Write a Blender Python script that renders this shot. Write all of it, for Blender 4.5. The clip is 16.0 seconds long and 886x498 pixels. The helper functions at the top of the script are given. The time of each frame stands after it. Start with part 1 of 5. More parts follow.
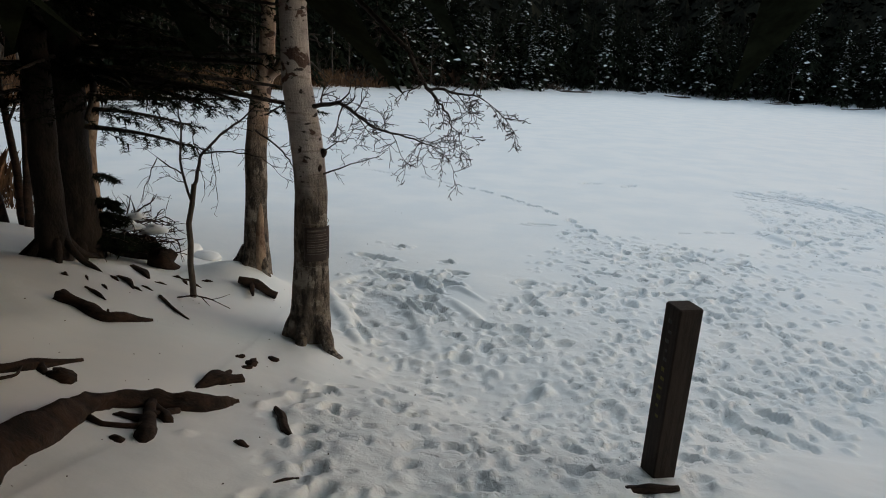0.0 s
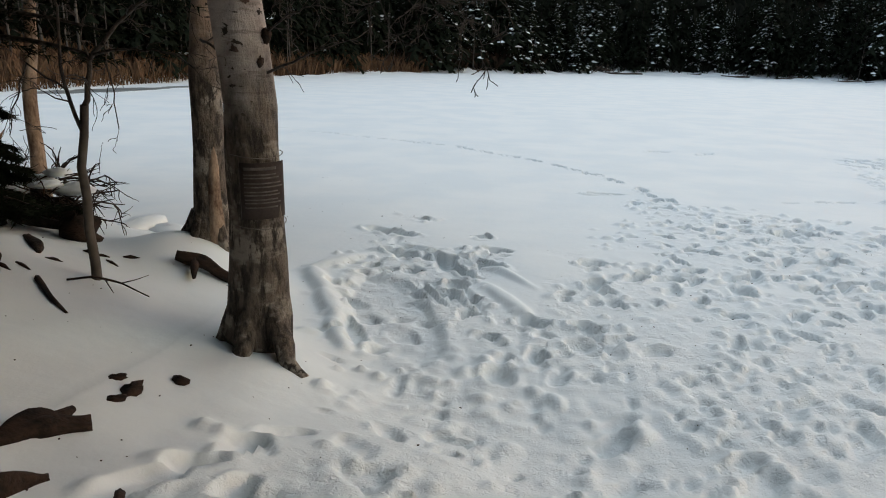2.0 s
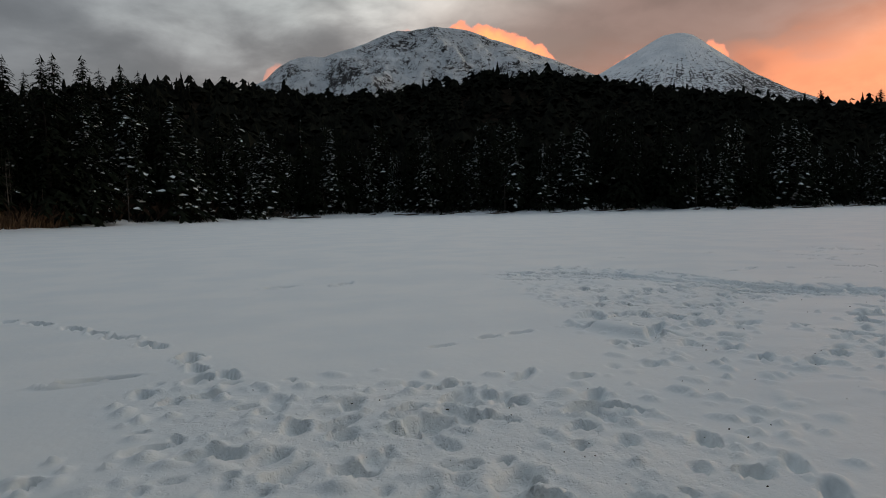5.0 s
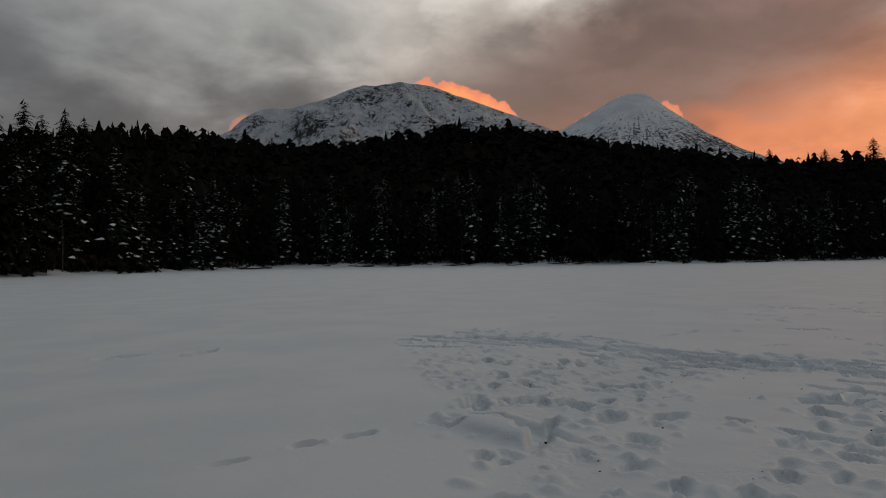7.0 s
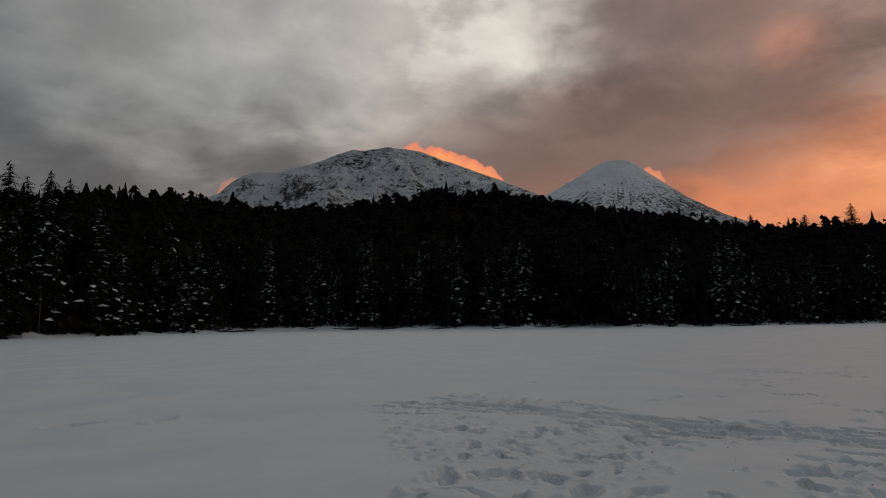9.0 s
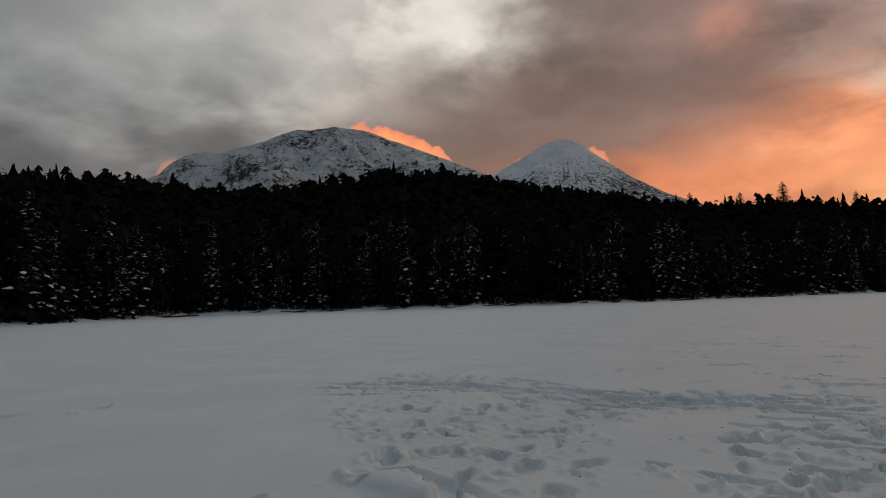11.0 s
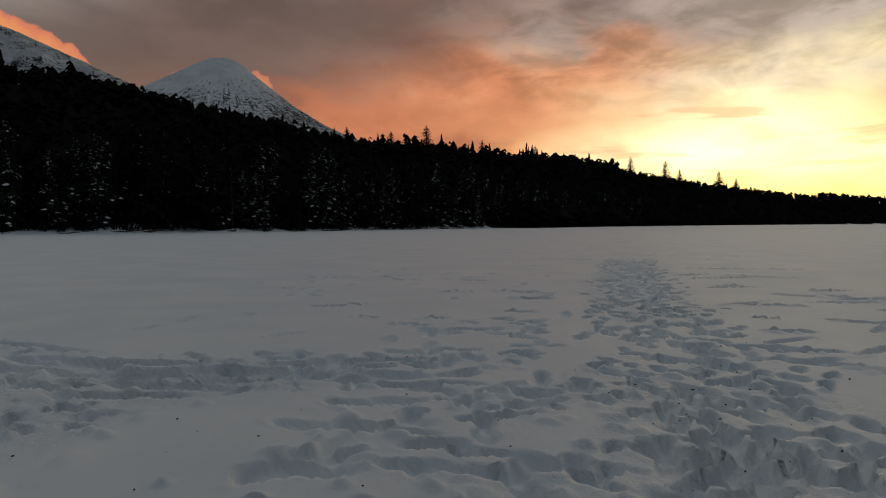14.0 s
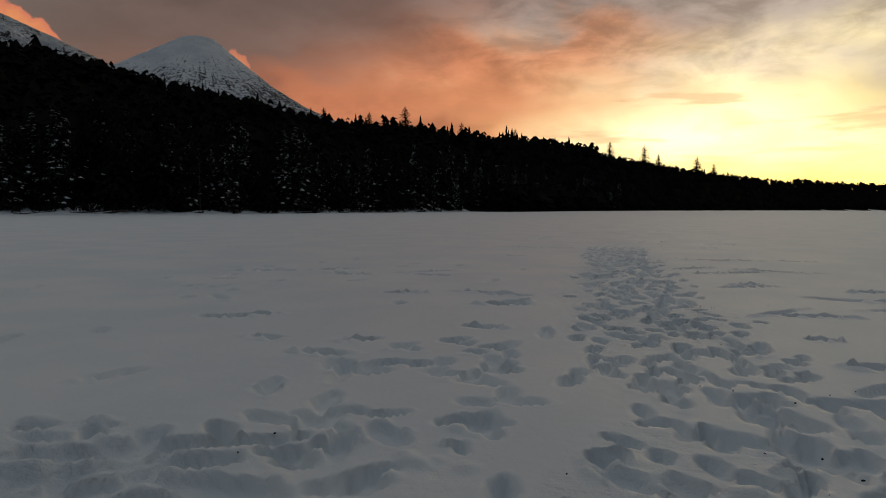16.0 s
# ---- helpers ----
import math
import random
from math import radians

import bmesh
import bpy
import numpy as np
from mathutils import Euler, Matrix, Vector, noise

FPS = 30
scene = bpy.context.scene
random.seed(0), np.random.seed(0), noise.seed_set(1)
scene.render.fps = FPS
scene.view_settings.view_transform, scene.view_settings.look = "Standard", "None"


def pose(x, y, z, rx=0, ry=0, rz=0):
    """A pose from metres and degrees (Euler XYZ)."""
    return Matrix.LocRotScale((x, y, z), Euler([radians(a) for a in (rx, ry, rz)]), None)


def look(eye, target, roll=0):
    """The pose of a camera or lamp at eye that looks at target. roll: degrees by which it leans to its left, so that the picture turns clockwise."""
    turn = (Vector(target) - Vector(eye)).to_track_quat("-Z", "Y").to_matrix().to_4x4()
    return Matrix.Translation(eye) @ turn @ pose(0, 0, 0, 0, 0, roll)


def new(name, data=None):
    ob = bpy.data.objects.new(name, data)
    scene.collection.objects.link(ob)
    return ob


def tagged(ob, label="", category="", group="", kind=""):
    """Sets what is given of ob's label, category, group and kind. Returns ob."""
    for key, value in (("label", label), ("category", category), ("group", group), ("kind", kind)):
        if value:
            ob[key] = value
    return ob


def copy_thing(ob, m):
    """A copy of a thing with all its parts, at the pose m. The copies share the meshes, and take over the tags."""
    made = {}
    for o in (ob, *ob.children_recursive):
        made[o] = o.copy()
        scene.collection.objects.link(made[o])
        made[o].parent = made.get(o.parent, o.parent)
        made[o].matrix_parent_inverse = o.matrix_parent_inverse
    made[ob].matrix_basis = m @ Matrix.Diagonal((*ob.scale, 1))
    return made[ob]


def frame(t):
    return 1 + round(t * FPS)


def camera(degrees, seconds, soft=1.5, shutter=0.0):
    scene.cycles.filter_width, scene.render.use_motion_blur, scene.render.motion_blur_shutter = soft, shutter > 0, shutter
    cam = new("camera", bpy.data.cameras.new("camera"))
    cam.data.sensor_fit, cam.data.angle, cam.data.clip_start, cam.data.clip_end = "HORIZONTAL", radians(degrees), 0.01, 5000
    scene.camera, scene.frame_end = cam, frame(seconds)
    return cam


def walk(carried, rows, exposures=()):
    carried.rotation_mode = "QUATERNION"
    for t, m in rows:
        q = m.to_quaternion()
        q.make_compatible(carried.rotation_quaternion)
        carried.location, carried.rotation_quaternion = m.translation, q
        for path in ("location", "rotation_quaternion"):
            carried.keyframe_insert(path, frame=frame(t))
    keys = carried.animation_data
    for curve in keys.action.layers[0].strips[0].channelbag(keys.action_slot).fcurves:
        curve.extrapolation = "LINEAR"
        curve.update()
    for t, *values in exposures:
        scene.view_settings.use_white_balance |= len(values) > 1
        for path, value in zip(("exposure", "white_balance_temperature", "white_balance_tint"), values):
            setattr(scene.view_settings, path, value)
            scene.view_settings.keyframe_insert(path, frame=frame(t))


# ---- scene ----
FOV = 69.0
cam = camera(FOV, 16.0, soft=1.0)
ROWS = [
    (0, 0.000, 0.000, 3.876, 73.92, -3.05, 0.50),
    (0.5, 0.139, 0.540, 3.660, 73.02, -2.47, 5.48),
    (1, 0.205, 1.207, 3.403, 72.72, -2.26, 6.27),
    (1.5, 0.189, 2.026, 3.066, 72.72, -2.06, 6.16),
    (2, 0.187, 2.964, 2.689, 73.09, -1.63, 4.24),
    (2.5, 0.265, 4.067, 2.287, 73.69, 0.22, -1.07),
    (3, 0.432, 5.322, 1.816, 74.83, 1.70, -6.87),
    (3.5, 1.000, 6.557, 1.814, 77.06, 1.99, -10.58),
    (4, 1.813, 7.621, 1.783, 80.58, 1.89, -14.32),
    (4.5, 2.599, 8.451, 1.681, 83.18, 1.72, -18.47),
    (5, 3.470, 9.070, 1.660, 86.19, 1.15, -22.22),
    (7.5, 5.845, 10.699, 1.648, 91.87, 0.64, -25.75),
    (8, 5.932, 10.726, 1.633, 93.65, 0.53, -26.33),
    (8.5, 5.979, 10.726, 1.639, 95.51, 0.53, -26.55),
    (8.7, 5.989, 10.738, 1.637, 96.28, 0.59, -26.52),
    (10.8, 6.087, 10.780, 1.629, 95.68, 1.66, -27.74),
    (11, 6.136, 10.817, 1.613, 94.45, 1.71, -31.01),
    (11.5, 6.518, 11.060, 1.552, 91.79, 1.59, -40.03),
    (12, 7.130, 11.250, 1.472, 90.00, 1.07, -49.63),
    (12.5, 7.717, 11.570, 1.459, 88.91, 0.64, -54.93),
    (13, 8.360, 11.846, 1.474, 88.66, -0.20, -59.31),
    (13.5, 9.025, 12.265, 1.489, 88.20, -0.21, -59.90),
    (14, 9.772, 12.579, 1.448, 87.72, 0.10, -60.64),
    (14.5, 10.463, 12.941, 1.425, 87.25, 0.17, -60.68),
    (15, 11.190, 13.189, 1.448, 87.02, 0.05, -61.35),
    (15.5, 11.857, 13.400, 1.424, 86.48, 0.03, -61.80),
    (16, 12.608, 13.569, 1.424, 86.24, -0.34, -62.45),
]
# seconds, stops, kelvin, tint: darker as the bright sky comes in
EXPOSURES = [(0.0, 1.62, 6300, 9), (0.5, 1.80, 6300, 9), (1.0, 1.88, 6300, 9), (1.5, 1.90, 6300, 9), (2.5, 1.95, 6300, 8), (3.0, 1.72, 6250, 7), (3.5, 1.40, 6200, 7), (4.0, 1.05, 6300, 8), (4.5, 0.9, 6400, 9), (5.0, 0.67, 6450, 10),
             (7.5, 0.05, 6800, 13), (8.5, 0.0, 6800, 13), (11.0, 0.14, 6700, 12), (12.0, 0.03, 6600, 12), (13.0, -0.18, 6570, 11), (16.0, -0.35, 6600, 11)]
walk(cam, [(t, pose(*p)) for t, *p in ROWS], EXPOSURES)

SUN_AZ, SUN_EL = 90.0, 4.0


def heading(az, el=0.0):
    """A way from the compass bearing (0 is +y, to the right) and the height over the horizon, in degrees."""
    a, e = radians(az), radians(el)
    return Vector((math.sin(a) * math.cos(e), math.cos(a) * math.cos(e), math.sin(e)))


class Nodes:
    """Short-hand for building a node tree."""

    def __init__(self, tree):
        self.tree = tree
        tree.nodes.clear()

    def add(self, kind, **values):
        n = self.tree.nodes.new(kind)
        for key, v in values.items():
            n[key] = v
        return n

    def link(self, a, b):
        self.tree.links.new(a, b)

    def put(self, socket, v):
        if isinstance(v, bpy.types.NodeSocket):
            self.link(v, socket)
        else:
            socket.default_value = v

    def math(self, op, a, b=0.0, c=0.0):
        n = self.tree.nodes.new("ShaderNodeMath")
        n.operation = op
        for s, v in zip(n.inputs, (a, b, c)):
            self.put(s, v)
        return n.outputs[0]

    def vec(self, op, a, b=(0, 0, 0)):
        n = self.tree.nodes.new("ShaderNodeVectorMath")
        n.operation = op
        self.put(n.inputs[0], a)
        self.put(n.inputs[1], b)
        return n.outputs["Value" if op in ("DOT_PRODUCT", "LENGTH", "DISTANCE") else "Vector"]

    def range(self, v, a, b, c=0.0, d=1.0, smooth=True):
        n = self.tree.nodes.new("ShaderNodeMapRange")
        n.interpolation_type = "SMOOTHSTEP" if smooth else "LINEAR"
        for s, q in zip(n.inputs, (v, a, b, c, d)):
            self.put(s, q)
        return n.outputs[0]

    def mix(self, fac, a, b, blend="MIX"):
        n = self.tree.nodes.new("ShaderNodeMix")
        n.data_type, n.blend_type = "RGBA", blend
        self.put(n.inputs[0], fac)
        for s, v in ((n.inputs[6], a), (n.inputs[7], b)):
            self.put(s, (*v, 1) if isinstance(v, tuple) and len(v) == 3 else v)
        return n.outputs[2]

    def noise(self, vector, scale, detail=4.0, rough=0.55, distort=0.0):
        n = self.tree.nodes.new("ShaderNodeTexNoise")
        if vector is not None:
            self.link(vector, n.inputs["Vector"])
        for key, v in (("Scale", scale), ("Detail", detail), ("Roughness", rough), ("Distortion", distort)):
            n.inputs[key].default_value = v
        return n.outputs["Fac"]

    def ramp(self, fac, *stops):
        n = self.tree.nodes.new("ShaderNodeValToRGB")
        self.link(fac, n.inputs[0])
        els = n.color_ramp.elements
        while len(els) < len(stops):
            els.new(0.5)
        for e, (p, col) in zip(els, stops):
            e.position, e.color = p, (*col, 1)
        return n.outputs[0]


# ---------------------------------------------------------------- sky
def build_sky():
    world = bpy.data.worlds.new("sky")
    scene.world = world
    world.use_nodes = True
    N = Nodes(world.node_tree)
    way = N.add("ShaderNodeTexCoord").outputs["Generated"]
    sep = N.add("ShaderNodeSeparateXYZ")
    N.link(way, sep.inputs[0])
    x, y, z = sep.outputs
    flat = N.add("ShaderNodeCombineXYZ")
    lift = N.math("ADD", N.math("MAXIMUM", z, 0.0), 0.30)
    N.link(N.math("DIVIDE", x, lift), flat.inputs[0])
    N.link(N.math("DIVIDE", y, lift), flat.inputs[1])
    layer = flat.outputs[0]
    wide = N.noise(layer, 1.35, 3.0, 0.5, 0.1)
    fine = N.noise(layer, 4.2, 7.0, 0.54, 0.25)
    puffs = N.noise(way, 34.0, 4.0, 0.5)
    # bearing and height over the horizon, in degrees
    u = N.math("MULTIPLY", N.math("ARCTAN2", x, y), 180 / math.pi)
    v = N.math("MULTIPLY", N.math("ARCSINE", z), 180 / math.pi)
    drift = lambda n, amount: N.math("MULTIPLY", N.math("SUBTRACT", n, 0.5), amount)
    uw = N.math("ADD", u, N.math("ADD", drift(wide, 34.0), drift(fine, 8.0)))
    vw = N.math("ADD", v, N.math("ADD", drift(fine, 9.0), drift(wide, 8.0)))

    def around(*stops):
        return N.ramp(N.math("ADD", N.math("DIVIDE", uw, 360.0), 0.5), *[((b + 180) / 360, c) for b, c in stops])

    low = around((-180, (0.085, 0.10, 0.125)), (-60, (0.09, 0.10, 0.12)), (-10, (0.108, 0.11, 0.118)), (8, (0.135, 0.125, 0.125)), (20, (0.175, 0.145, 0.135)), (34, (0.22, 0.128, 0.098)), (45, (0.38, 0.135, 0.08)),
                 (56, (0.66, 0.215, 0.10)), (66, (0.90, 0.38, 0.165)), (74, (1.3, 0.85, 0.43)), (86, (1.9, 1.6, 0.92)), (98, (1.25, 1.05, 0.5)), (112, (0.36, 0.30, 0.21)),
                 (140, (0.16, 0.15, 0.15)), (180, (0.085, 0.10, 0.125)))
    high = around((-180, (0.095, 0.115, 0.145)), (-60, (0.10, 0.12, 0.14)), (-12, (0.14, 0.148, 0.157)), (8, (0.32, 0.33, 0.322)), (20, (0.52, 0.50, 0.465)), (30, (0.60, 0.585, 0.53)), (37, (0.205, 0.16, 0.145)),
                  (50, (0.24, 0.152, 0.128)), (64, (0.26, 0.17, 0.142)), (78, (0.36, 0.28, 0.245)), (95, (0.50, 0.45, 0.39)), (116, (0.25, 0.235, 0.22)), (150, (0.13, 0.14, 0.16)), (180, (0.095, 0.115, 0.145)))
    top = N.mix(N.range(N.vec("DOT_PRODUCT", way, tuple(heading(60, 20))), -0.3, 0.9), (0.125, 0.15, 0.18), (0.25, 0.26, 0.265))
    colour = N.mix(N.range(N.math("ADD", vw, N.range(u, 60.0, 84.0, 0.0, 4.0)), 10.5, 19.0), low, high)
    colour = N.mix(N.range(v, 26.0, 48.0), colour, top)
    # red-lit underside of the cloud over the right shore, and one glowing patch high up
    lit = N.math("MULTIPLY", N.range(N.math("ABSOLUTE", N.math("SUBTRACT", vw, 11.2)), 1.5, 5.0, 1.0, 0.0), N.math("MULTIPLY", N.range(uw, 44.0, 54.0), N.range(uw, 66.0, 86.0, 1.0, 0.0)))
    colour = N.mix(N.math("MULTIPLY", lit, 0.7), colour, (0.70, 0.225, 0.10))
    spot = N.vec("DISTANCE", N.vec("NORMALIZE", way), tuple(heading(56.0, 20.4)))
    spot = N.math("MULTIPLY", N.range(N.math("ADD", spot, drift(fine, 0.05)), 0.012, 0.065, 1.0, 0.0), 0.8)
    colour = N.mix(spot, colour, (0.50, 0.225, 0.155))
    # the yellow gap under the clouds
    gap = N.math("MULTIPLY", N.range(N.math("ABSOLUTE", N.math("SUBTRACT", u, 88.0)), 9.0, 22.0, 1.0, 0.0), N.range(v, 1.5, 9.0, 1.0, 0.0))
    colour = N.mix(gap, colour, N.mix(N.range(v, 2.0, 6.5), (1.36, 1.18, 0.40), (1.75, 1.57, 0.95)))
    # thin flat clouds before the gap
    bar = N.range(N.noise(N.vec("MULTIPLY", way, (5.0, 5.0, 46.0)), 1.0, 5.0, 0.55), 0.52, 0.64)
    bar = N.math("MULTIPLY", bar, N.math("MULTIPLY", N.range(u, 66.0, 76.0), N.range(N.math("ABSOLUTE", N.math("SUBTRACT", v, 7.0)), 1.5, 5.0, 1.0, 0.0)))
    colour = N.mix(N.math("MULTIPLY", bar, 0.5), colour, (0.72, 0.42, 0.22))
    # a dark bank of cloud over the saddle
    dark = N.math("MULTIPLY", N.range(N.math("ABSOLUTE", N.math("SUBTRACT", uw, 42.0)), 8.0, 28.0, 1.0, 0.0), N.range(N.math("ABSOLUTE", N.math("SUBTRACT", vw, 15.8)), 1.5, 6.5, 1.0, 0.0))
    colour = N.mix(N.math("MULTIPLY", dark, 0.9), colour, (0.168, 0.106, 0.087))
    shade = N.math("MULTIPLY", N.range(fine, 0.30, 0.72, 0.85, 1.15), N.range(wide, 0.34, 0.66, 0.93, 1.07))
    # mottled undersides over the bright end of the lake
    mottle = N.noise(N.vec("MULTIPLY", way, (5.0, 5.0, 13.0)), 1.7, 6.0, 0.6, 0.4)
    reach = N.math("MULTIPLY", N.range(u, 52.0, 68.0), N.range(v, 8.0, 13.0))
    shade = N.math("MULTIPLY", shade, N.math("ADD", 1.0, N.math("MULTIPLY", reach, N.range(mottle, 0.36, 0.66, -0.22, 0.38))))
    # torn edge where the pale cloud meets the dark bank
    torn = N.math("MULTIPLY", N.range(N.math("ABSOLUTE", N.math("SUBTRACT", u, 33.0)), 6.0, 17.0, 1.0, 0.0), N.range(v, 15.5, 19.0))
    rag = N.noise(N.vec("MULTIPLY", way, (6.0, 6.0, 11.0)), 1.4, 6.0, 0.55, 0.0)
    shade = N.math("MULTIPLY", shade, N.math("ADD", 1.0, N.math("MULTIPLY", torn, N.range(rag, 0.40, 0.60, -0.20, 0.16))))
    grey = N.add("ShaderNodeCombineXYZ")
    for s in grey.inputs:
        N.link(shade, s)
    colour = N.mix(1.0, colour, grey.outputs[0], "MULTIPLY")
    # sunlit cloud caps clinging to the two mountains: bearing, its reach, height at the middle, fall for each degree, thickness, strength
    for mid, reach, height, fall, thick, strong in ((28.6, 4.6, 13.6, -0.38, 2.6, 1.0), (24.0, 1.5, 14.8, -0.15, 2.2, 0.9), (18.9, 1.1, 14.75, 0.1, 1.6, 0.3), (8.0, 1.2, 11.3, 0.4, 2.0, 0.35),
                                                    (13.2, 1.2, 12.4, 0.2, 1.4, 0.3), (38.2, 1.8, 11.2, 0.42, 2.2, 0.7), (45.2, 1.3, 11.7, -0.6, 2.1, 0.75)):
        off = N.math("SUBTRACT", u, mid)
        line = N.math("ADD", height - thick * 0.22, N.math("MULTIPLY", off, fall))
        end = N.math("POWER", N.math("DIVIDE", N.math("ABSOLUTE", off), reach), 4.0)
        above = N.math("ADD", N.math("SUBTRACT", N.math("SUBTRACT", v, line), N.math("MULTIPLY", puffs, thick)), N.math("MULTIPLY", end, thick * 0.9))
        mask = N.math("MULTIPLY", N.range(above, -0.22, 0.10, 1.0, 0.0), N.range(N.math("ABSOLUTE", off), reach * 0.85, reach * 1.05, 1.0, 0.0))
        glow = N.mix(N.range(above, -1.5, -0.1), (1.0, 0.39, 0.115), (0.78, 0.235, 0.125))
        mask = N.math("MULTIPLY", mask, strong)
        colour = N.mix(mask, colour, glow)
    clear = N.add("ShaderNodeTexSky")
    clear.sky_type = "NISHITA"
    clear.sun_disc = False
    clear.sun_elevation, clear.sun_rotation = radians(SUN_EL), radians(SUN_AZ)
    mixed = N.mix(1.0, colour, N.mix(1.0, clear.outputs[0], (0.012, 0.012, 0.012), "MULTIPLY"), "ADD")
    back = N.add("ShaderNodeBackground")
    N.link(mixed, back.inputs[0])
    back.inputs[1].default_value = 1.0
    out = N.add("ShaderNodeOutputWorld")
    N.link(back.outputs[0], out.inputs[0])


build_sky()
sun_lamp = new("sun", bpy.data.lights.new("sun", "SUN"))
sun_lamp.data.energy, sun_lamp.data.angle, sun_lamp.data.color = 0.05, radians(25), (1.0, 0.80, 0.62)
sun_lamp.matrix_world = look((0, 0, 50), Vector((0, 0, 50)) - heading(SUN_AZ, 14))


# ---------------------------------------------------------------- materials
def material(name, rough=0.8, spec=0.3):
    m = bpy.data.materials.new(name)
    m.use_nodes = True
    N = Nodes(m.node_tree)
    b = N.add("ShaderNodeBsdfPrincipled")
    out = N.add("ShaderNodeOutputMaterial")
    N.link(b.outputs[0], out.inputs[0])
    b.inputs["Roughness"].default_value = rough
    b.inputs["Specular IOR Level"].default_value = spec
    return m, N, b


def bump(N, b, height, strength=0.4, distance=0.02):
    n = N.add("ShaderNodeBump")
    n.inputs["Strength"].default_value, n.inputs["Distance"].default_value = strength, distance
    N.link(height, n.inputs["Height"])
    N.link(n.outputs[0], b.inputs["Normal"])


def place(N):
    return N.add("ShaderNodeNewGeometry").outputs["Position"]


def own(N):
    return N.add("ShaderNodeTexCoord").outputs["Object"]


def snow_material():
    m, N, b = material("snow", 0.55, 0.38)
    p = place(N)
    tone = N.mix(N.range(N.noise(p, 0.5, 4), 0.35, 0.65), (0.755, 0.82, 0.85), (0.825, 0.87, 0.88))
    worn = N.add("ShaderNodeAttribute")
    worn.attribute_name = "trodden"
    # trodden snow carries a little grit
    grit = N.math("MULTIPLY", N.range(N.noise(p, 3.0, 6, 0.7), 0.52, 0.75), worn.outputs["Fac"])
    N.link(N.mix(N.math("MULTIPLY", grit, 0.30), tone, (0.60, 0.58, 0.55)), b.inputs["Base Color"])
    trod = N.range(worn.outputs["Fac"], 0.05, 0.6, 0.16, 0.7)
    soft = N.math("MULTIPLY", N.math("ADD", N.noise(p, 9.0, 5, 0.6), N.math("MULTIPLY", N.noise(p, 70.0, 3, 0.6), 0.13)), trod)
    pits = N.math("ADD", N.range(N.noise(p, 8.0, 3, 0.55), 0.58, 0.68), N.math("MULTIPLY", N.range(N.noise(p, 23.0, 3, 0.55), 0.60, 0.70), 0.6))
    pits = N.math("ADD", pits, N.math("MULTIPLY", N.range(N.noise(p, 45.0, 3, 0.6), 0.56, 0.68), 0.35))
    h = N.math("ADD", N.math("MULTIPLY", soft, 0.8), N.math("MULTIPLY", N.math("MULTIPLY", pits, worn.outputs["Fac"]), -0.28))
    bump(N, b, h, 0.6, 0.05)
    return m


def two_tone(name, a, c, scale, rough=0.85, relief=0.5, deep=0.02, stretch=(1, 1, 1), low=0.35, high=0.65, local=True, spec=0.25):
    m, N, b = material(name, rough, spec)
    p = N.vec("MULTIPLY", own(N) if local else place(N), stretch)
    f1, f2 = N.noise(p, scale, 5, 0.6), N.noise(p, scale * 7, 4, 0.6)
    f = N.math("ADD", N.math("MULTIPLY", f1, 0.7), N.math("MULTIPLY", f2, 0.3))
    N.link(N.mix(N.range(f, low, high), a, c), b.inputs["Base Color"])
    if relief:
        bump(N, b, f, relief, deep)
    return m


def birch_material(name, light, dim):
    m, N, b = material(name, 0.75, 0.3)
    p = own(N)
    sep = N.add("ShaderNodeSeparateXYZ")
    N.link(p, sep.inputs[0])
    ring = N.noise(N.vec("MULTIPLY", p, (3.0, 3.0, 16.0)), 1.3, 6, 0.62)
    spots = N.noise(N.vec("MULTIPLY", p, (8.0, 8.0, 15.0)), 1.0, 4, 0.55)
    patch = N.noise(N.vec("MULTIPLY", p, (1.6, 1.6, 2.2)), 1.7, 5, 0.6)
    pale = N.mix(N.range(patch, 0.35, 0.65), light, dim)
    pale = N.mix(N.math("MULTIPLY", N.range(ring, 0.55, 0.68), 0.7), pale, (0.20, 0.165, 0.145))
    col = N.mix(N.range(spots, 0.62, 0.66), pale, (0.035, 0.028, 0.024))
    blotch = N.noise(N.vec("MULTIPLY", p, (2.6, 2.6, 2.9)), 1.5, 4, 0.55, 0.3)
    col = N.mix(N.range(blotch, 0.60, 0.635), col, (0.085, 0.052, 0.042))
    # rough dark bark towards the foot, with paler plates and black cracks
    foot = N.range(N.math("ADD", sep.outputs[2], N.math("MULTIPLY", N.noise(p, 3.0, 5), 1.3)), 2.55, 3.25, 1.0, 0.0)
    grain = N.noise(N.vec("MULTIPLY", p, (10, 10, 3.0)), 1.4, 7, 0.68)
    plate = N.noise(N.vec("MULTIPLY", p, (2.2, 2.2, 3.4)), 1.5, 5, 0.6)
    rough = N.mix(N.range(grain, 0.36, 0.64), (0.020, 0.016, 0.013), (0.135, 0.108, 0.085))
    rough = N.mix(N.math("MULTIPLY", N.range(plate, 0.50, 0.62), N.range(grain, 0.42, 0.52)), rough, (0.25, 0.22, 0.185))
    N.link(N.mix(foot, col, rough), b.inputs["Base Color"])
    h = N.math("ADD", N.math("MULTIPLY", ring, 0.4), N.math("ADD", grain, N.math("MULTIPLY", plate, 0.7)))
    bump(N, b, h, 0.9, 0.045)
    return m


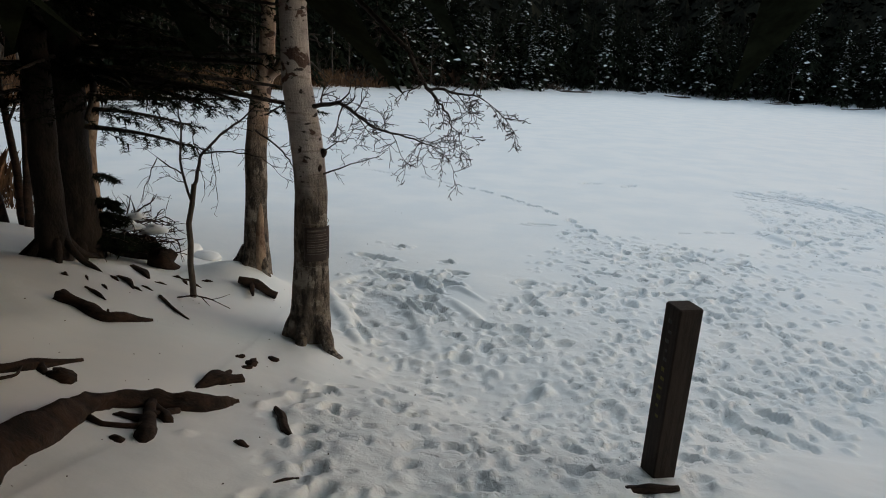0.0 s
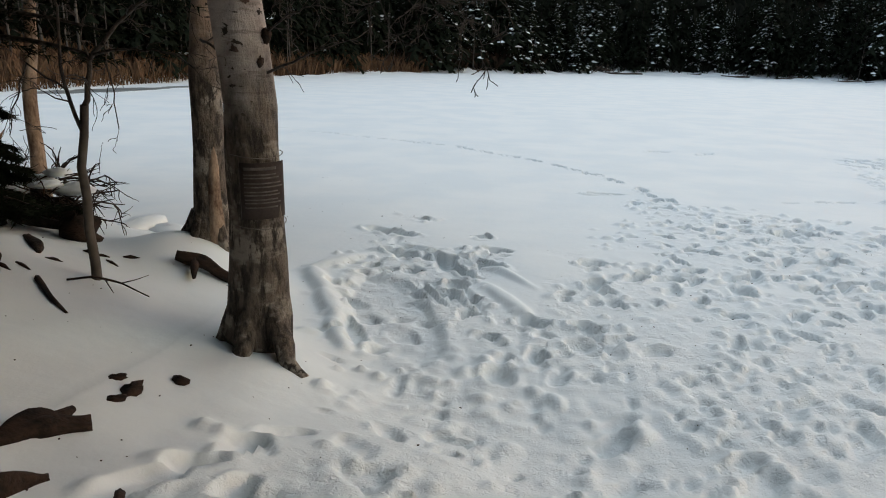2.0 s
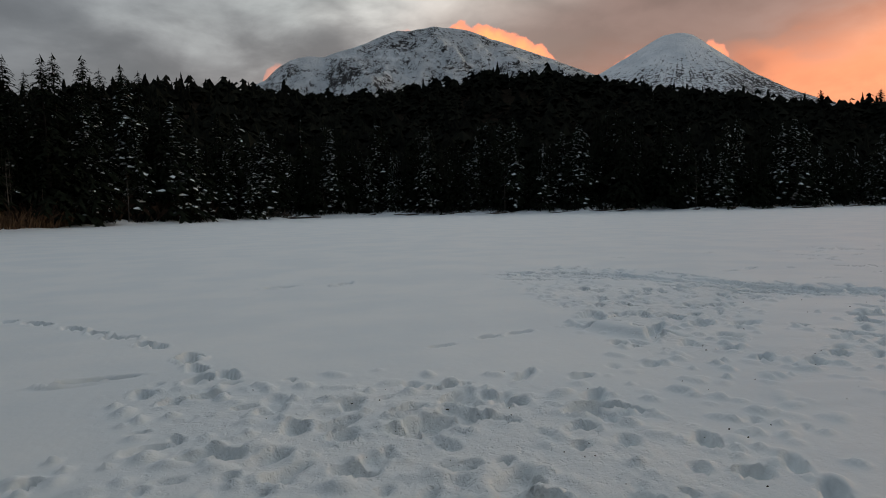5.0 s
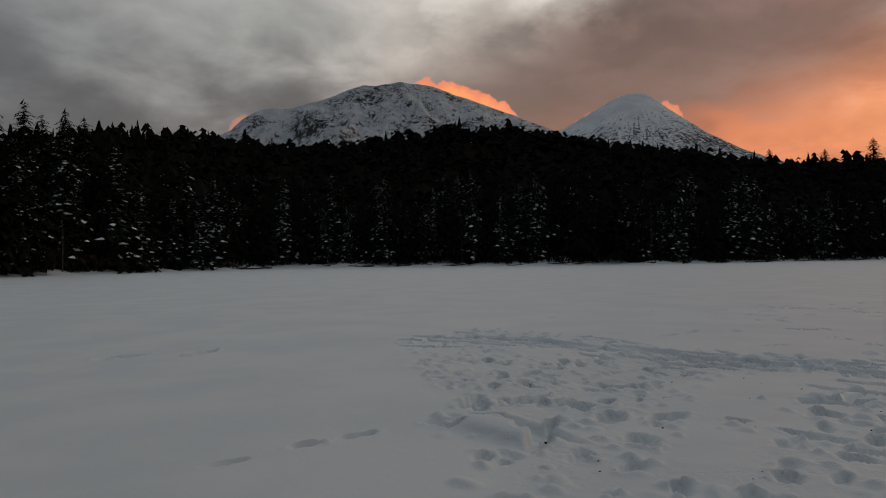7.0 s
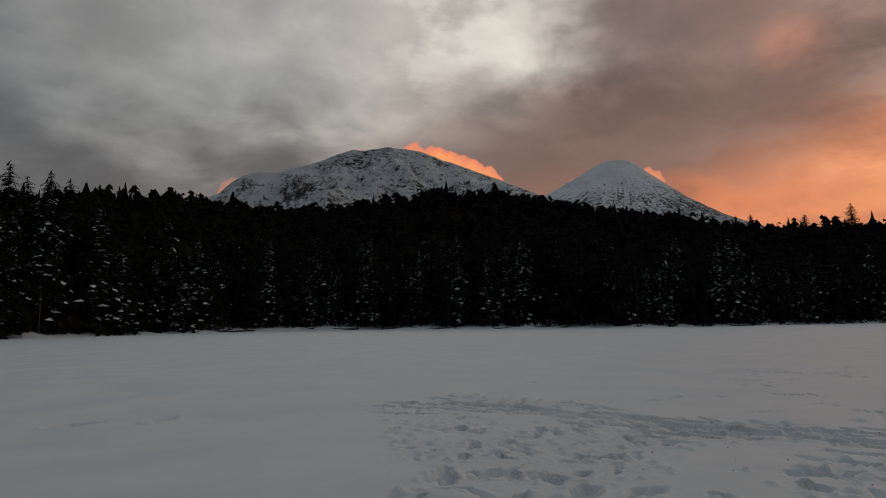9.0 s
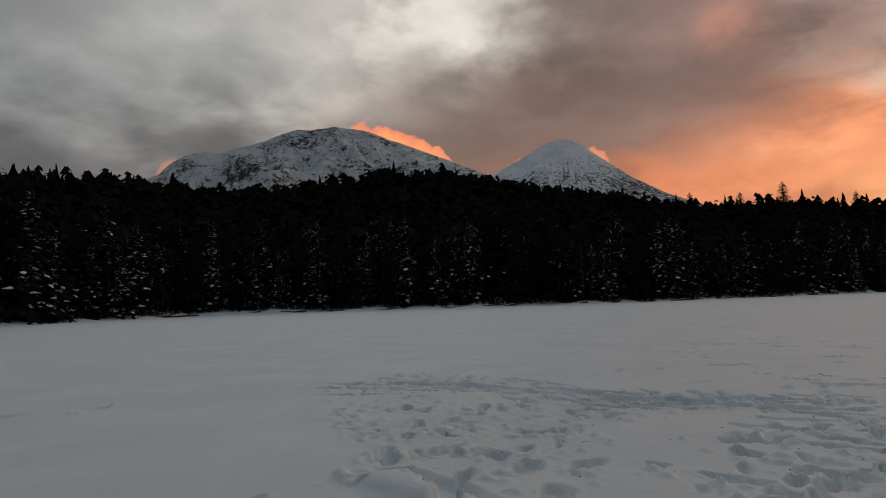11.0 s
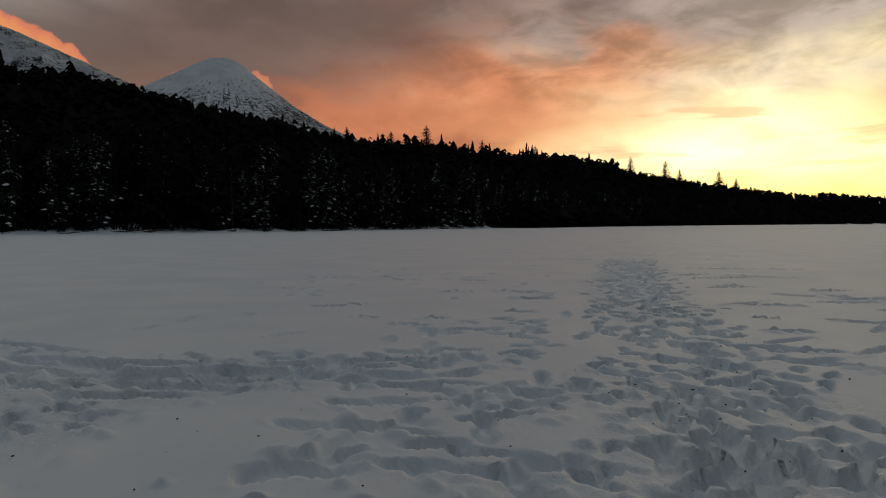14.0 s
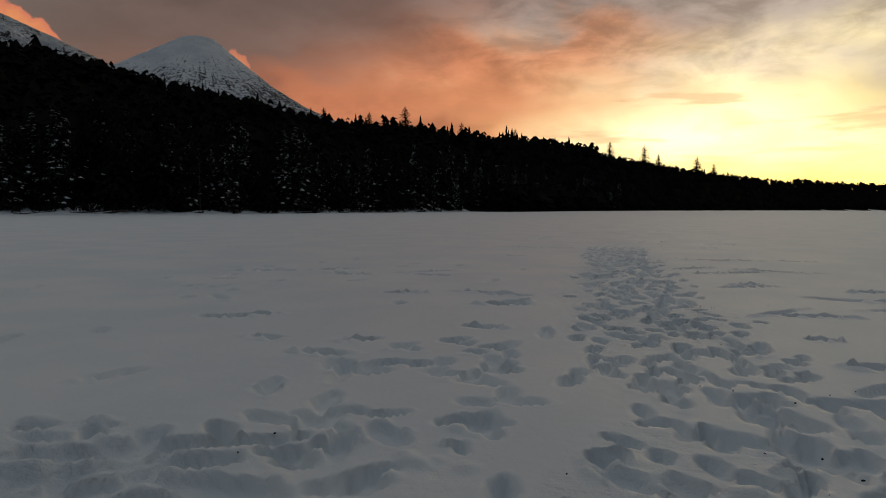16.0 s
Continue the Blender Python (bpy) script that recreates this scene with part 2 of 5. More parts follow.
def mountain_material(name, bareness, ribbed):
    """Snow over dark rock: thin ledges and specks, or fine ribs that run down from a summit."""
    m, N, b = material(name, 0.9, 0.15)
    p = own(N)
    rock = N.mix(N.noise(p, 0.03, 5), (0.04, 0.04, 0.045), (0.12, 0.112, 0.108))
    g = N.add("ShaderNodeNewGeometry")
    up = N.vec("DOT_PRODUCT", g.outputs["Normal"], (0, 0, 1))
    speck = N.noise(p, 0.075, 8, 0.72, 0.2)
    if ribbed:
        sep = N.add("ShaderNodeSeparateXYZ")
        N.link(p, sep.inputs[0])
        turn = N.math("ARCTAN2", sep.outputs[1], N.math("ADD", sep.outputs[0], 5.0))
        fan = N.add("ShaderNodeCombineXYZ")
        N.link(N.math("MULTIPLY", turn, 34.0), fan.inputs[0])
        N.link(N.math("MULTIPLY", sep.outputs[2], 0.006), fan.inputs[1])
        lines = N.math("MULTIPLY", N.range(N.noise(fan.outputs[0], 1.3, 8, 0.72, 0.5), 0.48, 0.72), 0.7)
        low = N.math("ADD", N.range(sep.outputs[2], 380.0, 630.0, 0.09, -0.06), N.range(sep.outputs[0], -100.0, 350.0, 0.0, 0.035))
    else:
        q = N.vec("MULTIPLY", p, (1.0, 0.6, 2.1))
        ledge = N.range(N.math("ABSOLUTE", N.math("SUBTRACT", N.noise(q, 0.0085, 8, 0.6, 0.9), 0.5)), 0.0, 0.022, 1.0, 0.0)
        rib = N.range(N.math("ABSOLUTE", N.math("SUBTRACT", N.noise(N.vec("MULTIPLY", p, (1.0, 1.0, 0.8)), 0.014, 7, 0.62, 0.6), 0.5)), 0.0, 0.02, 0.8, 0.0)
        lines = N.math("MULTIPLY", N.math("MAXIMUM", ledge, rib), N.range(N.noise(p, 0.006, 4, 0.55), 0.38, 0.60, 0.25, 1.0))
        low = N.range(N.noise(q, 0.005, 5, 0.55, 0.4), 0.54, 0.66, -0.01, 0.07)
    f = N.math("ADD", N.math("ADD", N.math("MULTIPLY", speck, 0.75), N.math("MULTIPLY", lines, 0.20)), N.math("ADD", low, N.math("MULTIPLY", N.math("SUBTRACT", 0.85, up), 0.40)))
    bare = N.range(f, 0.545 - bareness, 0.60 - bareness)
    snow = N.mix(N.range(N.noise(p, 0.012, 5), 0.35, 0.65), (0.74, 0.775, 0.80), (0.88, 0.90, 0.91))
    N.link(N.mix(bare, snow, rock), b.inputs["Base Color"])
    bump(N, b, N.math("ADD", speck, N.math("MULTIPLY", lines, 0.15 if ribbed else 0.5)), 0.5 if ribbed else 1.0, 14.0)
    return m


SNOW = snow_material()
BIRCH = birch_material("birch_bark", (0.50, 0.45, 0.415), (0.36, 0.32, 0.30))
TAN_BIRCH = birch_material("tan_birch_bark", (0.48, 0.36, 0.28), (0.30, 0.21, 0.155))
ROCKY = mountain_material("snowy_rock", 0.05, False)
CONE = mountain_material("snowy_cone", 0.085, True)
BARK = two_tone("conifer_bark", (0.006, 0.005, 0.0045), (0.028, 0.021, 0.017), 6.0, relief=1.0, deep=0.04, stretch=(1, 1, 0.35))
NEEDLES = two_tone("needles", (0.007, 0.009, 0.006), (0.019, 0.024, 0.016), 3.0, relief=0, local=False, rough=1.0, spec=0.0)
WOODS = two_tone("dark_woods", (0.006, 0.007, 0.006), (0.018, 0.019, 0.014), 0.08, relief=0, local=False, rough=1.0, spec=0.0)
TWIG = two_tone("twig_bark", (0.022, 0.019, 0.017), (0.075, 0.062, 0.054), 20.0, relief=0.4, deep=0.004)
DEADWOOD = two_tone("dead_wood", (0.007, 0.005, 0.004), (0.040, 0.023, 0.015), 7.0, relief=0.9, deep=0.03, stretch=(0.35, 1, 1))
REED = two_tone("dry_reed", (0.065, 0.036, 0.020), (0.16, 0.092, 0.048), 1.2, relief=0, local=False)
TWIGS_FAR = two_tone("bare_twigs", (0.030, 0.022, 0.017), (0.075, 0.056, 0.043), 0.4, relief=0, local=False)
THICKET = two_tone("thicket_twigs", (0.016, 0.011, 0.008), (0.052, 0.034, 0.024), 0.5, relief=0, local=False, rough=1.0, spec=0.0)
PALE = two_tone("pale_trunk", (0.045, 0.038, 0.032), (0.125, 0.108, 0.092), 1.0, relief=0.3)
POST = two_tone("post_wood", (0.018, 0.013, 0.011), (0.036, 0.026, 0.021), 5.0, relief=0.5, deep=0.008, stretch=(6, 6, 0.6))
# near-black: the shade under the far woods is put into this colour
SHADED_FLOOR = two_tone("shaded_floor", (0.009, 0.008, 0.006), (0.026, 0.021, 0.016), 0.9, relief=0.4, local=False, rough=1.0, spec=0.0)
RUST = two_tone("reddish_bark", (0.10, 0.060, 0.040), (0.34, 0.25, 0.18), 5.0, relief=0.9, deep=0.03, stretch=(1, 1, 0.5))
BOARD = two_tone("brown_notice", (0.026, 0.019, 0.017), (0.048, 0.036, 0.031), 6.0, relief=0.15)
PALE_BAR = two_tone("faded_print", (0.060, 0.052, 0.047), (0.12, 0.104, 0.094), 14.0, relief=0)
YELLOW = two_tone("yellow_paint", (0.075, 0.066, 0.018), (0.13, 0.11, 0.03), 30.0, relief=0)
MARK = two_tone("faded_paint", (0.035, 0.032, 0.031), (0.075, 0.068, 0.065), 16.0, relief=0)
ICE = two_tone("bare_ice", (0.14, 0.16, 0.165), (0.24, 0.265, 0.27), 0.6, rough=0.35, relief=0.1, local=False, spec=0.5)
CORD = two_tone("grey_cord", (0.10, 0.09, 0.08), (0.20, 0.18, 0.16), 20.0, relief=0)


# ---------------------------------------------------------------- mesh helpers
class Shape:
    """Gathers vertices and faces of one mesh."""

    def __init__(self):
        self.v, self.f = [], []

    def tube(self, path, radii, sides=8, wobble=0.0, rng=None, cap=True):
        pts = [Vector(p) for p in path]
        first = len(self.v)
        n = len(pts)
        ref = Vector((0.31, 0.87, 0.12))
        for i, p in enumerate(pts):
            along = (pts[min(i + 1, n - 1)] - pts[max(i - 1, 0)]).normalized()
            if abs(along.dot(ref.normalized())) > 0.95:
                ref = Vector((0.9, -0.1, 0.4))
            a = along.cross(ref).normalized()
            b = along.cross(a)
            for k in range(sides):
                t = 2 * math.pi * k / sides
                r = radii[i] * (1 + (rng.uniform(-wobble, wobble) if wobble else 0))
                self.v.append(tuple(p + a * (r * math.cos(t)) + b * (r * math.sin(t))))
        for i in range(n - 1):
            for k in range(sides):
                q = first + i * sides
                self.f.append((q + k, q + (k + 1) % sides, q + sides + (k + 1) % sides, q + sides + k))
        if cap:
            self.f.append(tuple(first + k for k in reversed(range(sides))))
            self.f.append(tuple(first + (n - 1) * sides + k for k in range(sides)))

    def face(self, *pts):
        q = len(self.v)
        self.v.extend(tuple(p) for p in pts)
        self.f.append(tuple(range(q, q + len(pts))))

    def box(self, lo, hi, m=None):
        q = len(self.v)
        for z in (lo[2], hi[2]):
            for x, y in ((lo[0], lo[1]), (hi[0], lo[1]), (hi[0], hi[1]), (lo[0], hi[1])):
                p = Vector((x, y, z))
                self.v.append(tuple(m @ p if m else p))
        for f in ((3, 2, 1, 0), (4, 5, 6, 7), (0, 1, 5, 4), (1, 2, 6, 5), (2, 3, 7, 6), (3, 0, 4, 7)):
            self.f.append(tuple(q + i for i in f))

    def blob(self, centre, size, rng, rough=0.25, rings=5, sides=9, turn=0.0, flat=-0.5):
        """A lump with an uneven outline; its underside is cut off at flat."""
        q, c, ca, sa = len(self.v), Vector(centre), math.cos(turn), math.sin(turn)
        for i in range(rings + 1):
            e = -math.pi / 2 + math.pi * i / rings
            for k in range(sides):
                a = 2 * math.pi * k / sides
                w = 1 + rng.uniform(-rough, rough)
                x, y, z = size[0] * math.cos(e) * math.cos(a) * w, size[1] * math.cos(e) * math.sin(a) * w, size[2] * max(math.sin(e), flat) * w
                self.v.append((c.x + ca * x - sa * y, c.y + sa * x + ca * y, c.z + z))
        for i in range(rings):
            for k in range(sides):
                self.f.append((q + i * sides + k, q + i * sides + (k + 1) % sides, q + (i + 1) * sides + (k + 1) % sides, q + (i + 1) * sides + k))

    def mesh(self, name, mat, smooth=True):
        me = bpy.data.meshes.new(name)
        me.from_pydata(self.v, [], self.f)
        me.materials.append(mat)
        if smooth:
            me.shade_smooth()
        me.update()
        return me


def part(name, shape, mat, parent, label="", smooth=True):
    ob = new(name, shape.mesh(name, mat, smooth))
    ob.parent = parent
    if label:
        ob["label"] = label
    return ob


def thing(name, at, label, category, group=""):
    ob = new(name)
    ob.location = at
    ob.empty_display_size = 0.1
    return tagged(ob, label, category, group)


def single(name, shape, mat, at, label, category, group="", smooth=True):
    ob = new(name, shape.mesh(name, mat, smooth))
    ob.location = at
    return tagged(ob, label, category, group)


# ---------------------------------------------------------------- ground
# far shore as bearing and distance, then the near bank's edge from right to left
FAR_SHORE = [(-38, 44), (-32, 48), (-25, 56), (-16, 74), (-10, 88), (-4, 98), (2, 108), (6, 116), (10, 124), (16, 131), (23, 131),
             (30, 129), (36, 127), (41, 129), (46, 137), (51, 149), (56, 168), (61, 195), (66, 232), (71, 282), (76, 345), (81, 430),
             (86, 540), (91, 680), (98, 900), (104, 1000)]
NEAR_SHORE = [(900, -330), (400, -130), (120, -32), (50, -8), (24, 1.5), (14, 4.6), (8, 6.0), (4, 6.6), (2, 6.75), (0.6, 6.9), (-0.3, 7.5),
              (-0.95, 8.6), (-1.7, 9.9), (-2.7, 11.2), (-5.0, 12.3), (-8.5, 14.0), (-14, 19), (-21, 26), (-27, 31.5)]
RIDGE = [(-60, 150, 12), (-45, 160, 16), (-14, 180, 20), (-4, 200, 26), (2, 260, 41), (7, 300, 47), (12, 320, 48), (16, 330, 50.5), (20, 335, 55.5), (27, 340, 61),
         (31.5, 340, 60), (37, 340, 54), (41, 340, 49), (46, 340, 43), (51, 340, 37), (55, 330, 34), (60, 330, 32.5), (64, 360, 32.5), (69, 400, 34),
         (73, 440, 34.5), (77, 500, 33), (82, 580, 29), (86, 700, 28), (91, 860, 27), (96, 1100, 28), (104, 1150, 40), (125, 1200, 36)]
LAKE = np.array([(r * math.sin(radians(a)), r * math.cos(radians(a))) for a, r in FAR_SHORE] + NEAR_SHORE)


def lattice(x, y, size, seed):
    """Smooth random numbers from -1 to 1 over the plane."""
    table = np.random.RandomState(seed).uniform(-1, 1, (256, 256))
    u, v = x / size, y / size
    i, j = np.floor(u).astype(int), np.floor(v).astype(int)
    a, b = u - i, v - j
    a, b = a * a * (3 - 2 * a), b * b * (3 - 2 * b)
    t = lambda p, q: table[p % 256, q % 256]
    return (t(i, j) * (1 - a) + t(i + 1, j) * a) * (1 - b) + (t(i, j + 1) * (1 - a) + t(i + 1, j + 1) * a) * b


def fractal(x, y, size, octaves, seed, fall=0.5):
    total, amp = 0, 1.0
    for k in range(octaves):
        total = total + amp * lattice(x, y, size, seed + k)
        size, amp = size / 2.03, amp * fall
    return total


def ashore(x, y, outline):
    """Distance from the outline of the lake: over 0 on land, under 0 on the ice."""
    best = np.full(x.shape, 1e9)
    inside = np.zeros(x.shape, bool)
    for (ax, ay), (bx, by) in zip(outline, np.roll(outline, -1, 0)):
        dx, dy = bx - ax, by - ay
        t = np.clip(((x - ax) * dx + (y - ay) * dy) / (dx * dx + dy * dy), 0, 1)
        best = np.minimum(best, (x - ax - t * dx) ** 2 + (y - ay - t * dy) ** 2)
        cross = (ay > y) != (by > y)
        inside ^= cross & (x < dx * (y - ay) / (dy if dy else 1e-9) + ax)
    return np.where(inside, -1, 1) * np.sqrt(best)


def ground(x, y):
    """Height of the land without tracks."""
    x, y = np.asarray(x, float), np.asarray(y, float)
    d = ashore(x, y, LAKE)
    d = d + lattice(x, y, 6.0, 5) * np.clip(np.hypot(x, y) / 60, 0.05, 1.0) * 1.5
    r, az = np.hypot(x, y), np.degrees(np.arctan2(x, y))
    e = np.maximum(d, 0)
    bank = 0.25 * e + 0.012 * np.minimum(e, 14) ** 2
    bank = np.where(e > 25, 8.6 + 0.02 * (e - 25), bank)
    a0, r0, h0 = (np.array(c) for c in zip(*RIDGE))
    rr, hh = np.interp(az, a0, r0), np.interp(az, a0, h0)
    af, rf = (np.array(c) for c in zip(*FAR_SHORE))
    rs = np.interp(az, af, rf)
    rise = np.clip((r - rs) / np.maximum(rr - rs, 20), 0, 1.6)
    hill = np.where(rise < 1, hh * (0.30 * rise + 0.70 * rise ** 1.5), hh * (1 - 0.35 * (rise - 1)))
    hill = hill + np.minimum(e * 0.15, 1.0)
    far = np.clip((r - 34) / 12, 0, 1)
    soft = 0.35 + 0.65 * np.clip(e / 0.8, 0, 1)
    drift = (0.07 * fractal(x, y, 2.1, 3, 11) + 0.011 * fractal(x, y, 0.42, 3, 13)) * np.clip(e / 1.5, 0, 1) + 0.012 * fractal(x, y, 3.5, 2, 17)
    mound = 0.36 * np.exp(-((x + 3.1) ** 2 + (y - 9.75) ** 2) / 0.5) + 0.06 * np.exp(-((x + 1.5) ** 2 + (y - 7.6) ** 2) / 0.3)
    return bank * soft * (1 - far) + hill * far + drift * (1 - far) + mound


# trampled snow, as outlines and as ways with a width
BEACH = np.array([(-1.1, 8.3), (-1.7, 10.6), (-1.7, 12.7), (-1.0, 13.5), (0.2, 12.8), (0.8, 11.8), (1.7, 11.9), (2.6, 13.4), (3.3, 15.7), (4.6, 15.1),
                  (6.2, 14.5), (7.0, 14.1), (8.0, 14.7), (9.2, 17.4), (10.6, 22.2), (12.3, 23.4), (13.4, 22.8), (14.0, 19.2), (15.3, 17.2), (16.4, 15.8),
                  (15.6, 12.4), (13.6, 11.0), (9.0, 8.6), (3.5, 6.2), (1.3, 3.6), (0.8, 0.0), (-0.7, 0.0), (-0.7, 3.0), (-1.3, 5.4), (-0.7, 6.6)])
MAIN_WAY = [(9.0, 11.0), (13.0, 12.3), (16.6, 13.45), (20.0, 14.6), (23.5, 15.7), (32.0, 17.8), (46.0, 21.3), (63.0, 25.0), (110.0, 36.0)]
FURROWS = [(11.2, 22.9), (12.7, 21.3), (13.1, 20.0), (13.5, 18.5), (14.3, 17.3), (15.2, 16.1)]
# patches inside the trampled snow that nobody has stepped on: middle and half axes
UNTOUCHED = ((12.7, 16.3, 1.25, 0.7), (11.6, 15.5, 0.75, 0.5), (10.5, 14.9, 0.7, 0.35), (9.9, 14.45, 0.5, 0.3), (14.0, 14.05, 0.9, 0.2), (16.2, 14.8, 1.3, 0.2), (18.5, 15.4, 1.4, 0.25), (0.55, 10.3, 0.45, 0.9), (2.4, 11.9, 0.6, 0.35), (0.4, 12.7, 1.7, 0.95), (0.95, 11.3, 0.55, 0.7), (-1.6, 13.0, 0.8, 0.5),
             (3.9, 10.75, 0.35, 0.25), (11.9, 20.0, 0.5, 0.8), (8.6, 12.9, 0.6, 0.35))
# where many feet have stood between the furrows and the path
CLUSTER = np.array([(13.6, 15.75), (17.1, 17.2), (19.4, 16.4), (18.6, 15.8), (16.2, 15.05), (14.3, 14.35), (12.4, 13.75), (10.6, 13.4), (10.8, 14.3), (12.4, 15.3)])
LONE_TRAIL = [(-26, 31), (-15.5, 28.8), (-8.4, 26.1), (-4.2, 24.0), (-0.7, 22.4), (1.7, 20.0), (2.9, 18.2), (3.5, 16.8), (3.9, 15.4)]


def spaced(lo, hi, core_lo, core_hi, step, grow):
    """Grid lines: close together in the core, farther and farther apart outside."""
    core = list(np.arange(core_lo, core_hi + step / 2, step))
    up, s = [core[-1]], step
    while up[-1] < hi:
        s *= grow
        up.append(up[-1] + s)
    down, s = [core[0]], step
    while down[-1] > lo:
        s *= grow
        down.append(down[-1] - s)
    return np.array(down[:0:-1] + core + up[1:])


def along(way, step, rng, side):
    """Points with a heading along a way, with sideways scatter."""
    for (ax, ay), (bx, by) in zip(way, way[1:]):
        n = max(1, int(math.hypot(bx - ax, by - ay) / step))
        turn = math.atan2(by - ay, bx - ax)
        for i in range(n):
            t = (i + rng.random()) / n
            s = rng.gauss(0, side)
            yield ax + (bx - ax) * t - math.sin(turn) * s, ay + (by - ay) * t + math.cos(turn) * s, turn


def build_ground():
    xs = spaced(-4600, 4600, -5.0, 34.0, 0.10, 1.07)
    xs = np.concatenate([xs[xs < -2.2], np.arange(-2.2, 17.0, 0.035), np.arange(17.0, 23.0, 0.06), xs[xs >= 23]])
    ys = spaced(-4600, 4600, 2.2, 27.0, 0.095, 1.07)
    ys = np.concatenate([ys[ys < 2.9], np.arange(2.9, 7.0, 0.045), np.arange(7.0, 17.0, 0.035), np.arange(17.0, 24.5, 0.06), ys[ys >= 24.5]])
    X, Y = np.meshgrid(xs, ys)
    Z = ground(X, Y)
    d = ashore(X, Y, LAKE)
    worn = np.clip(0.5 - ashore(X, Y, BEACH) / 0.9 + 0.35 * lattice(X, Y, 1.3, 61), 0, 1)
    main = np.array(MAIN_WAY)
    near = np.full(X.shape, 1e9)
    for (ax, ay), (bx, by) in zip(main, main[1:]):
        t = np.clip(((X - ax) * (bx - ax) + (Y - ay) * (by - ay)) / ((bx - ax) ** 2 + (by - ay) ** 2), 0, 1)
        near = np.minimum(near, np.hypot(X - ax - t * (bx - ax), Y - ay - t * (by - ay)))
    worn = np.maximum(worn, np.clip((1.25 - near + 0.4 * lattice(X, Y, 1.1, 62)) / 0.5, 0, 1))
    clear = np.ones(X.shape)
    for cx, cy, rx, ry in UNTOUCHED:
        clear = np.minimum(clear, np.clip((np.hypot((X - cx) / rx, (Y - cy) / ry) + 0.2 * lattice(X, Y, 0.4, 63) - 0.75) / 0.4, 0, 1))
    worn = worn * clear
    patch = np.clip(0.62 + 0.75 * fractal(X, Y, 2.6, 2, 71), 0.12, 1)
    Z = Z - worn * 0.015 + worn * patch * (0.010 * fractal(X, Y, 0.5, 2, 31, 0.5) + 0.016 * np.maximum(fractal(X, Y, 0.17, 2, 41) - 0.25, 0) + 0.005 * lattice(X, Y, 0.095, 43))
    crust = worn * np.clip((9.8 - Y) / 1.5, 0, 1) * np.clip(0.8 + 0.8 * lattice(X, Y, 1.1, 73), 0.1, 1)
    Z = Z + crust * (0.030 * np.abs(lattice(X, Y, 0.24, 45)) + 0.016 * np.abs(lattice(X, Y, 0.13, 46)))
    # long low ripples blown into the untouched snow
    Z = Z + (1 - worn) * (d < 0) * 0.006 * fractal(X * 0.5, Y * 1.7, 1.6, 3, 51)
    rng = random.Random(4)
    sunk, heaped = np.zeros(X.shape), np.zeros(X.shape)

    def press(px, py, turn, length, width, depth, rim=0.35, crisp=6):
        i0, i1 = np.searchsorted(xs, (px - length * 1.1 - 0.05, px + length * 1.1 + 0.05))
        j0, j1 = np.searchsorted(ys, (py - length * 1.1, py + length * 1.1))
        if i1 - i0 < 3 or j1 - j0 < 3:
            return
        u, v = X[j0:j1, i0:i1] - px, Y[j0:j1, i0:i1] - py
        c, s = math.cos(turn), math.sin(turn)
        a, b = (u * c + v * s) / (length / 2), (-u * s + v * c) / (width / 2)
        gx, gy = X[j0:j1, i0:i1], Y[j0:j1, i0:i1]
        rag = min(1.0, 0.35 / length)
        q = np.hypot(a, b) * (1 + rag * (0.20 * lattice(gx, gy, 0.13, 7) + 0.14 * lattice(gx, gy, 0.06, 9)))
        box = np.s_[j0:j1, i0:i1]
        if depth > 0:
            # a flat floor that rises to the toe, a steep wall and a broken rim
            wall = np.clip((1.12 - q) / (1.9 / crisp), 0, 1)
            floor = (1 - 0.40 * np.clip(a * rng.choice((-1, 1)) + 0.2, 0, 1)) * (1 + 0.15 * lattice(gx, gy, 0.09, 13))
            sunk[box] = np.maximum(sunk[box], depth * wall * wall * (3 - 2 * wall) * floor)
            heaped[box] = np.maximum(heaped[box], rim * depth * np.exp(-((q - 1.25) / 0.17) ** 2) * np.clip(0.5 + 0.9 * lattice(gx, gy, 0.10, 15) + 0.4 * np.clip(a, -1, 1) * rng.choice((-1, 1)), 0, 1.4))
        else:
            heaped[box] = np.maximum(heaped[box], -depth * np.exp(-q ** 4))

    lo, hi = BEACH.min(0), BEACH.max(0)
    spots = np.array([(rng.uniform(lo[0], hi[0]), rng.uniform(lo[1], hi[1])) for _ in range(9000)])
    gap = 0.62 + 0.75 * fractal(spots[:, 0], spots[:, 1], 2.6, 2, 71)
    inside = ashore(spots[:, 0], spots[:, 1], BEACH) < 0.25
    for cx, cy, rx, ry in UNTOUCHED:
        inside &= np.hypot((spots[:, 0] - cx) / rx, (spots[:, 1] - cy) / ry) > 0.95
    for (px, py), g, ok in zip(spots, gap, inside):
        if ok and rng.random() < max(g, 0.08) * (0.95 if py < 9 else 0.6 if 4.5 < px < 9.5 and py > 11 else 0.46):
            near = py < 9
            big = rng.random() < (0.22 if near else 0.55)
            press(px, py, rng.choice((0.9, 1.2, 0.5, 2.0, 0.2)) + rng.gauss(0, 0.4), rng.uniform(0.22, 0.42) if big else rng.uniform(0.09, 0.2), rng.uniform(0.11, 0.19) if big else rng.uniform(0.06, 0.10),
                  rng.uniform(0.035, 0.09 if near else 0.14 if px < 9 else 0.15) * (1 if big else 0.65), 0.24, rng.choice((4, 5, 6)))
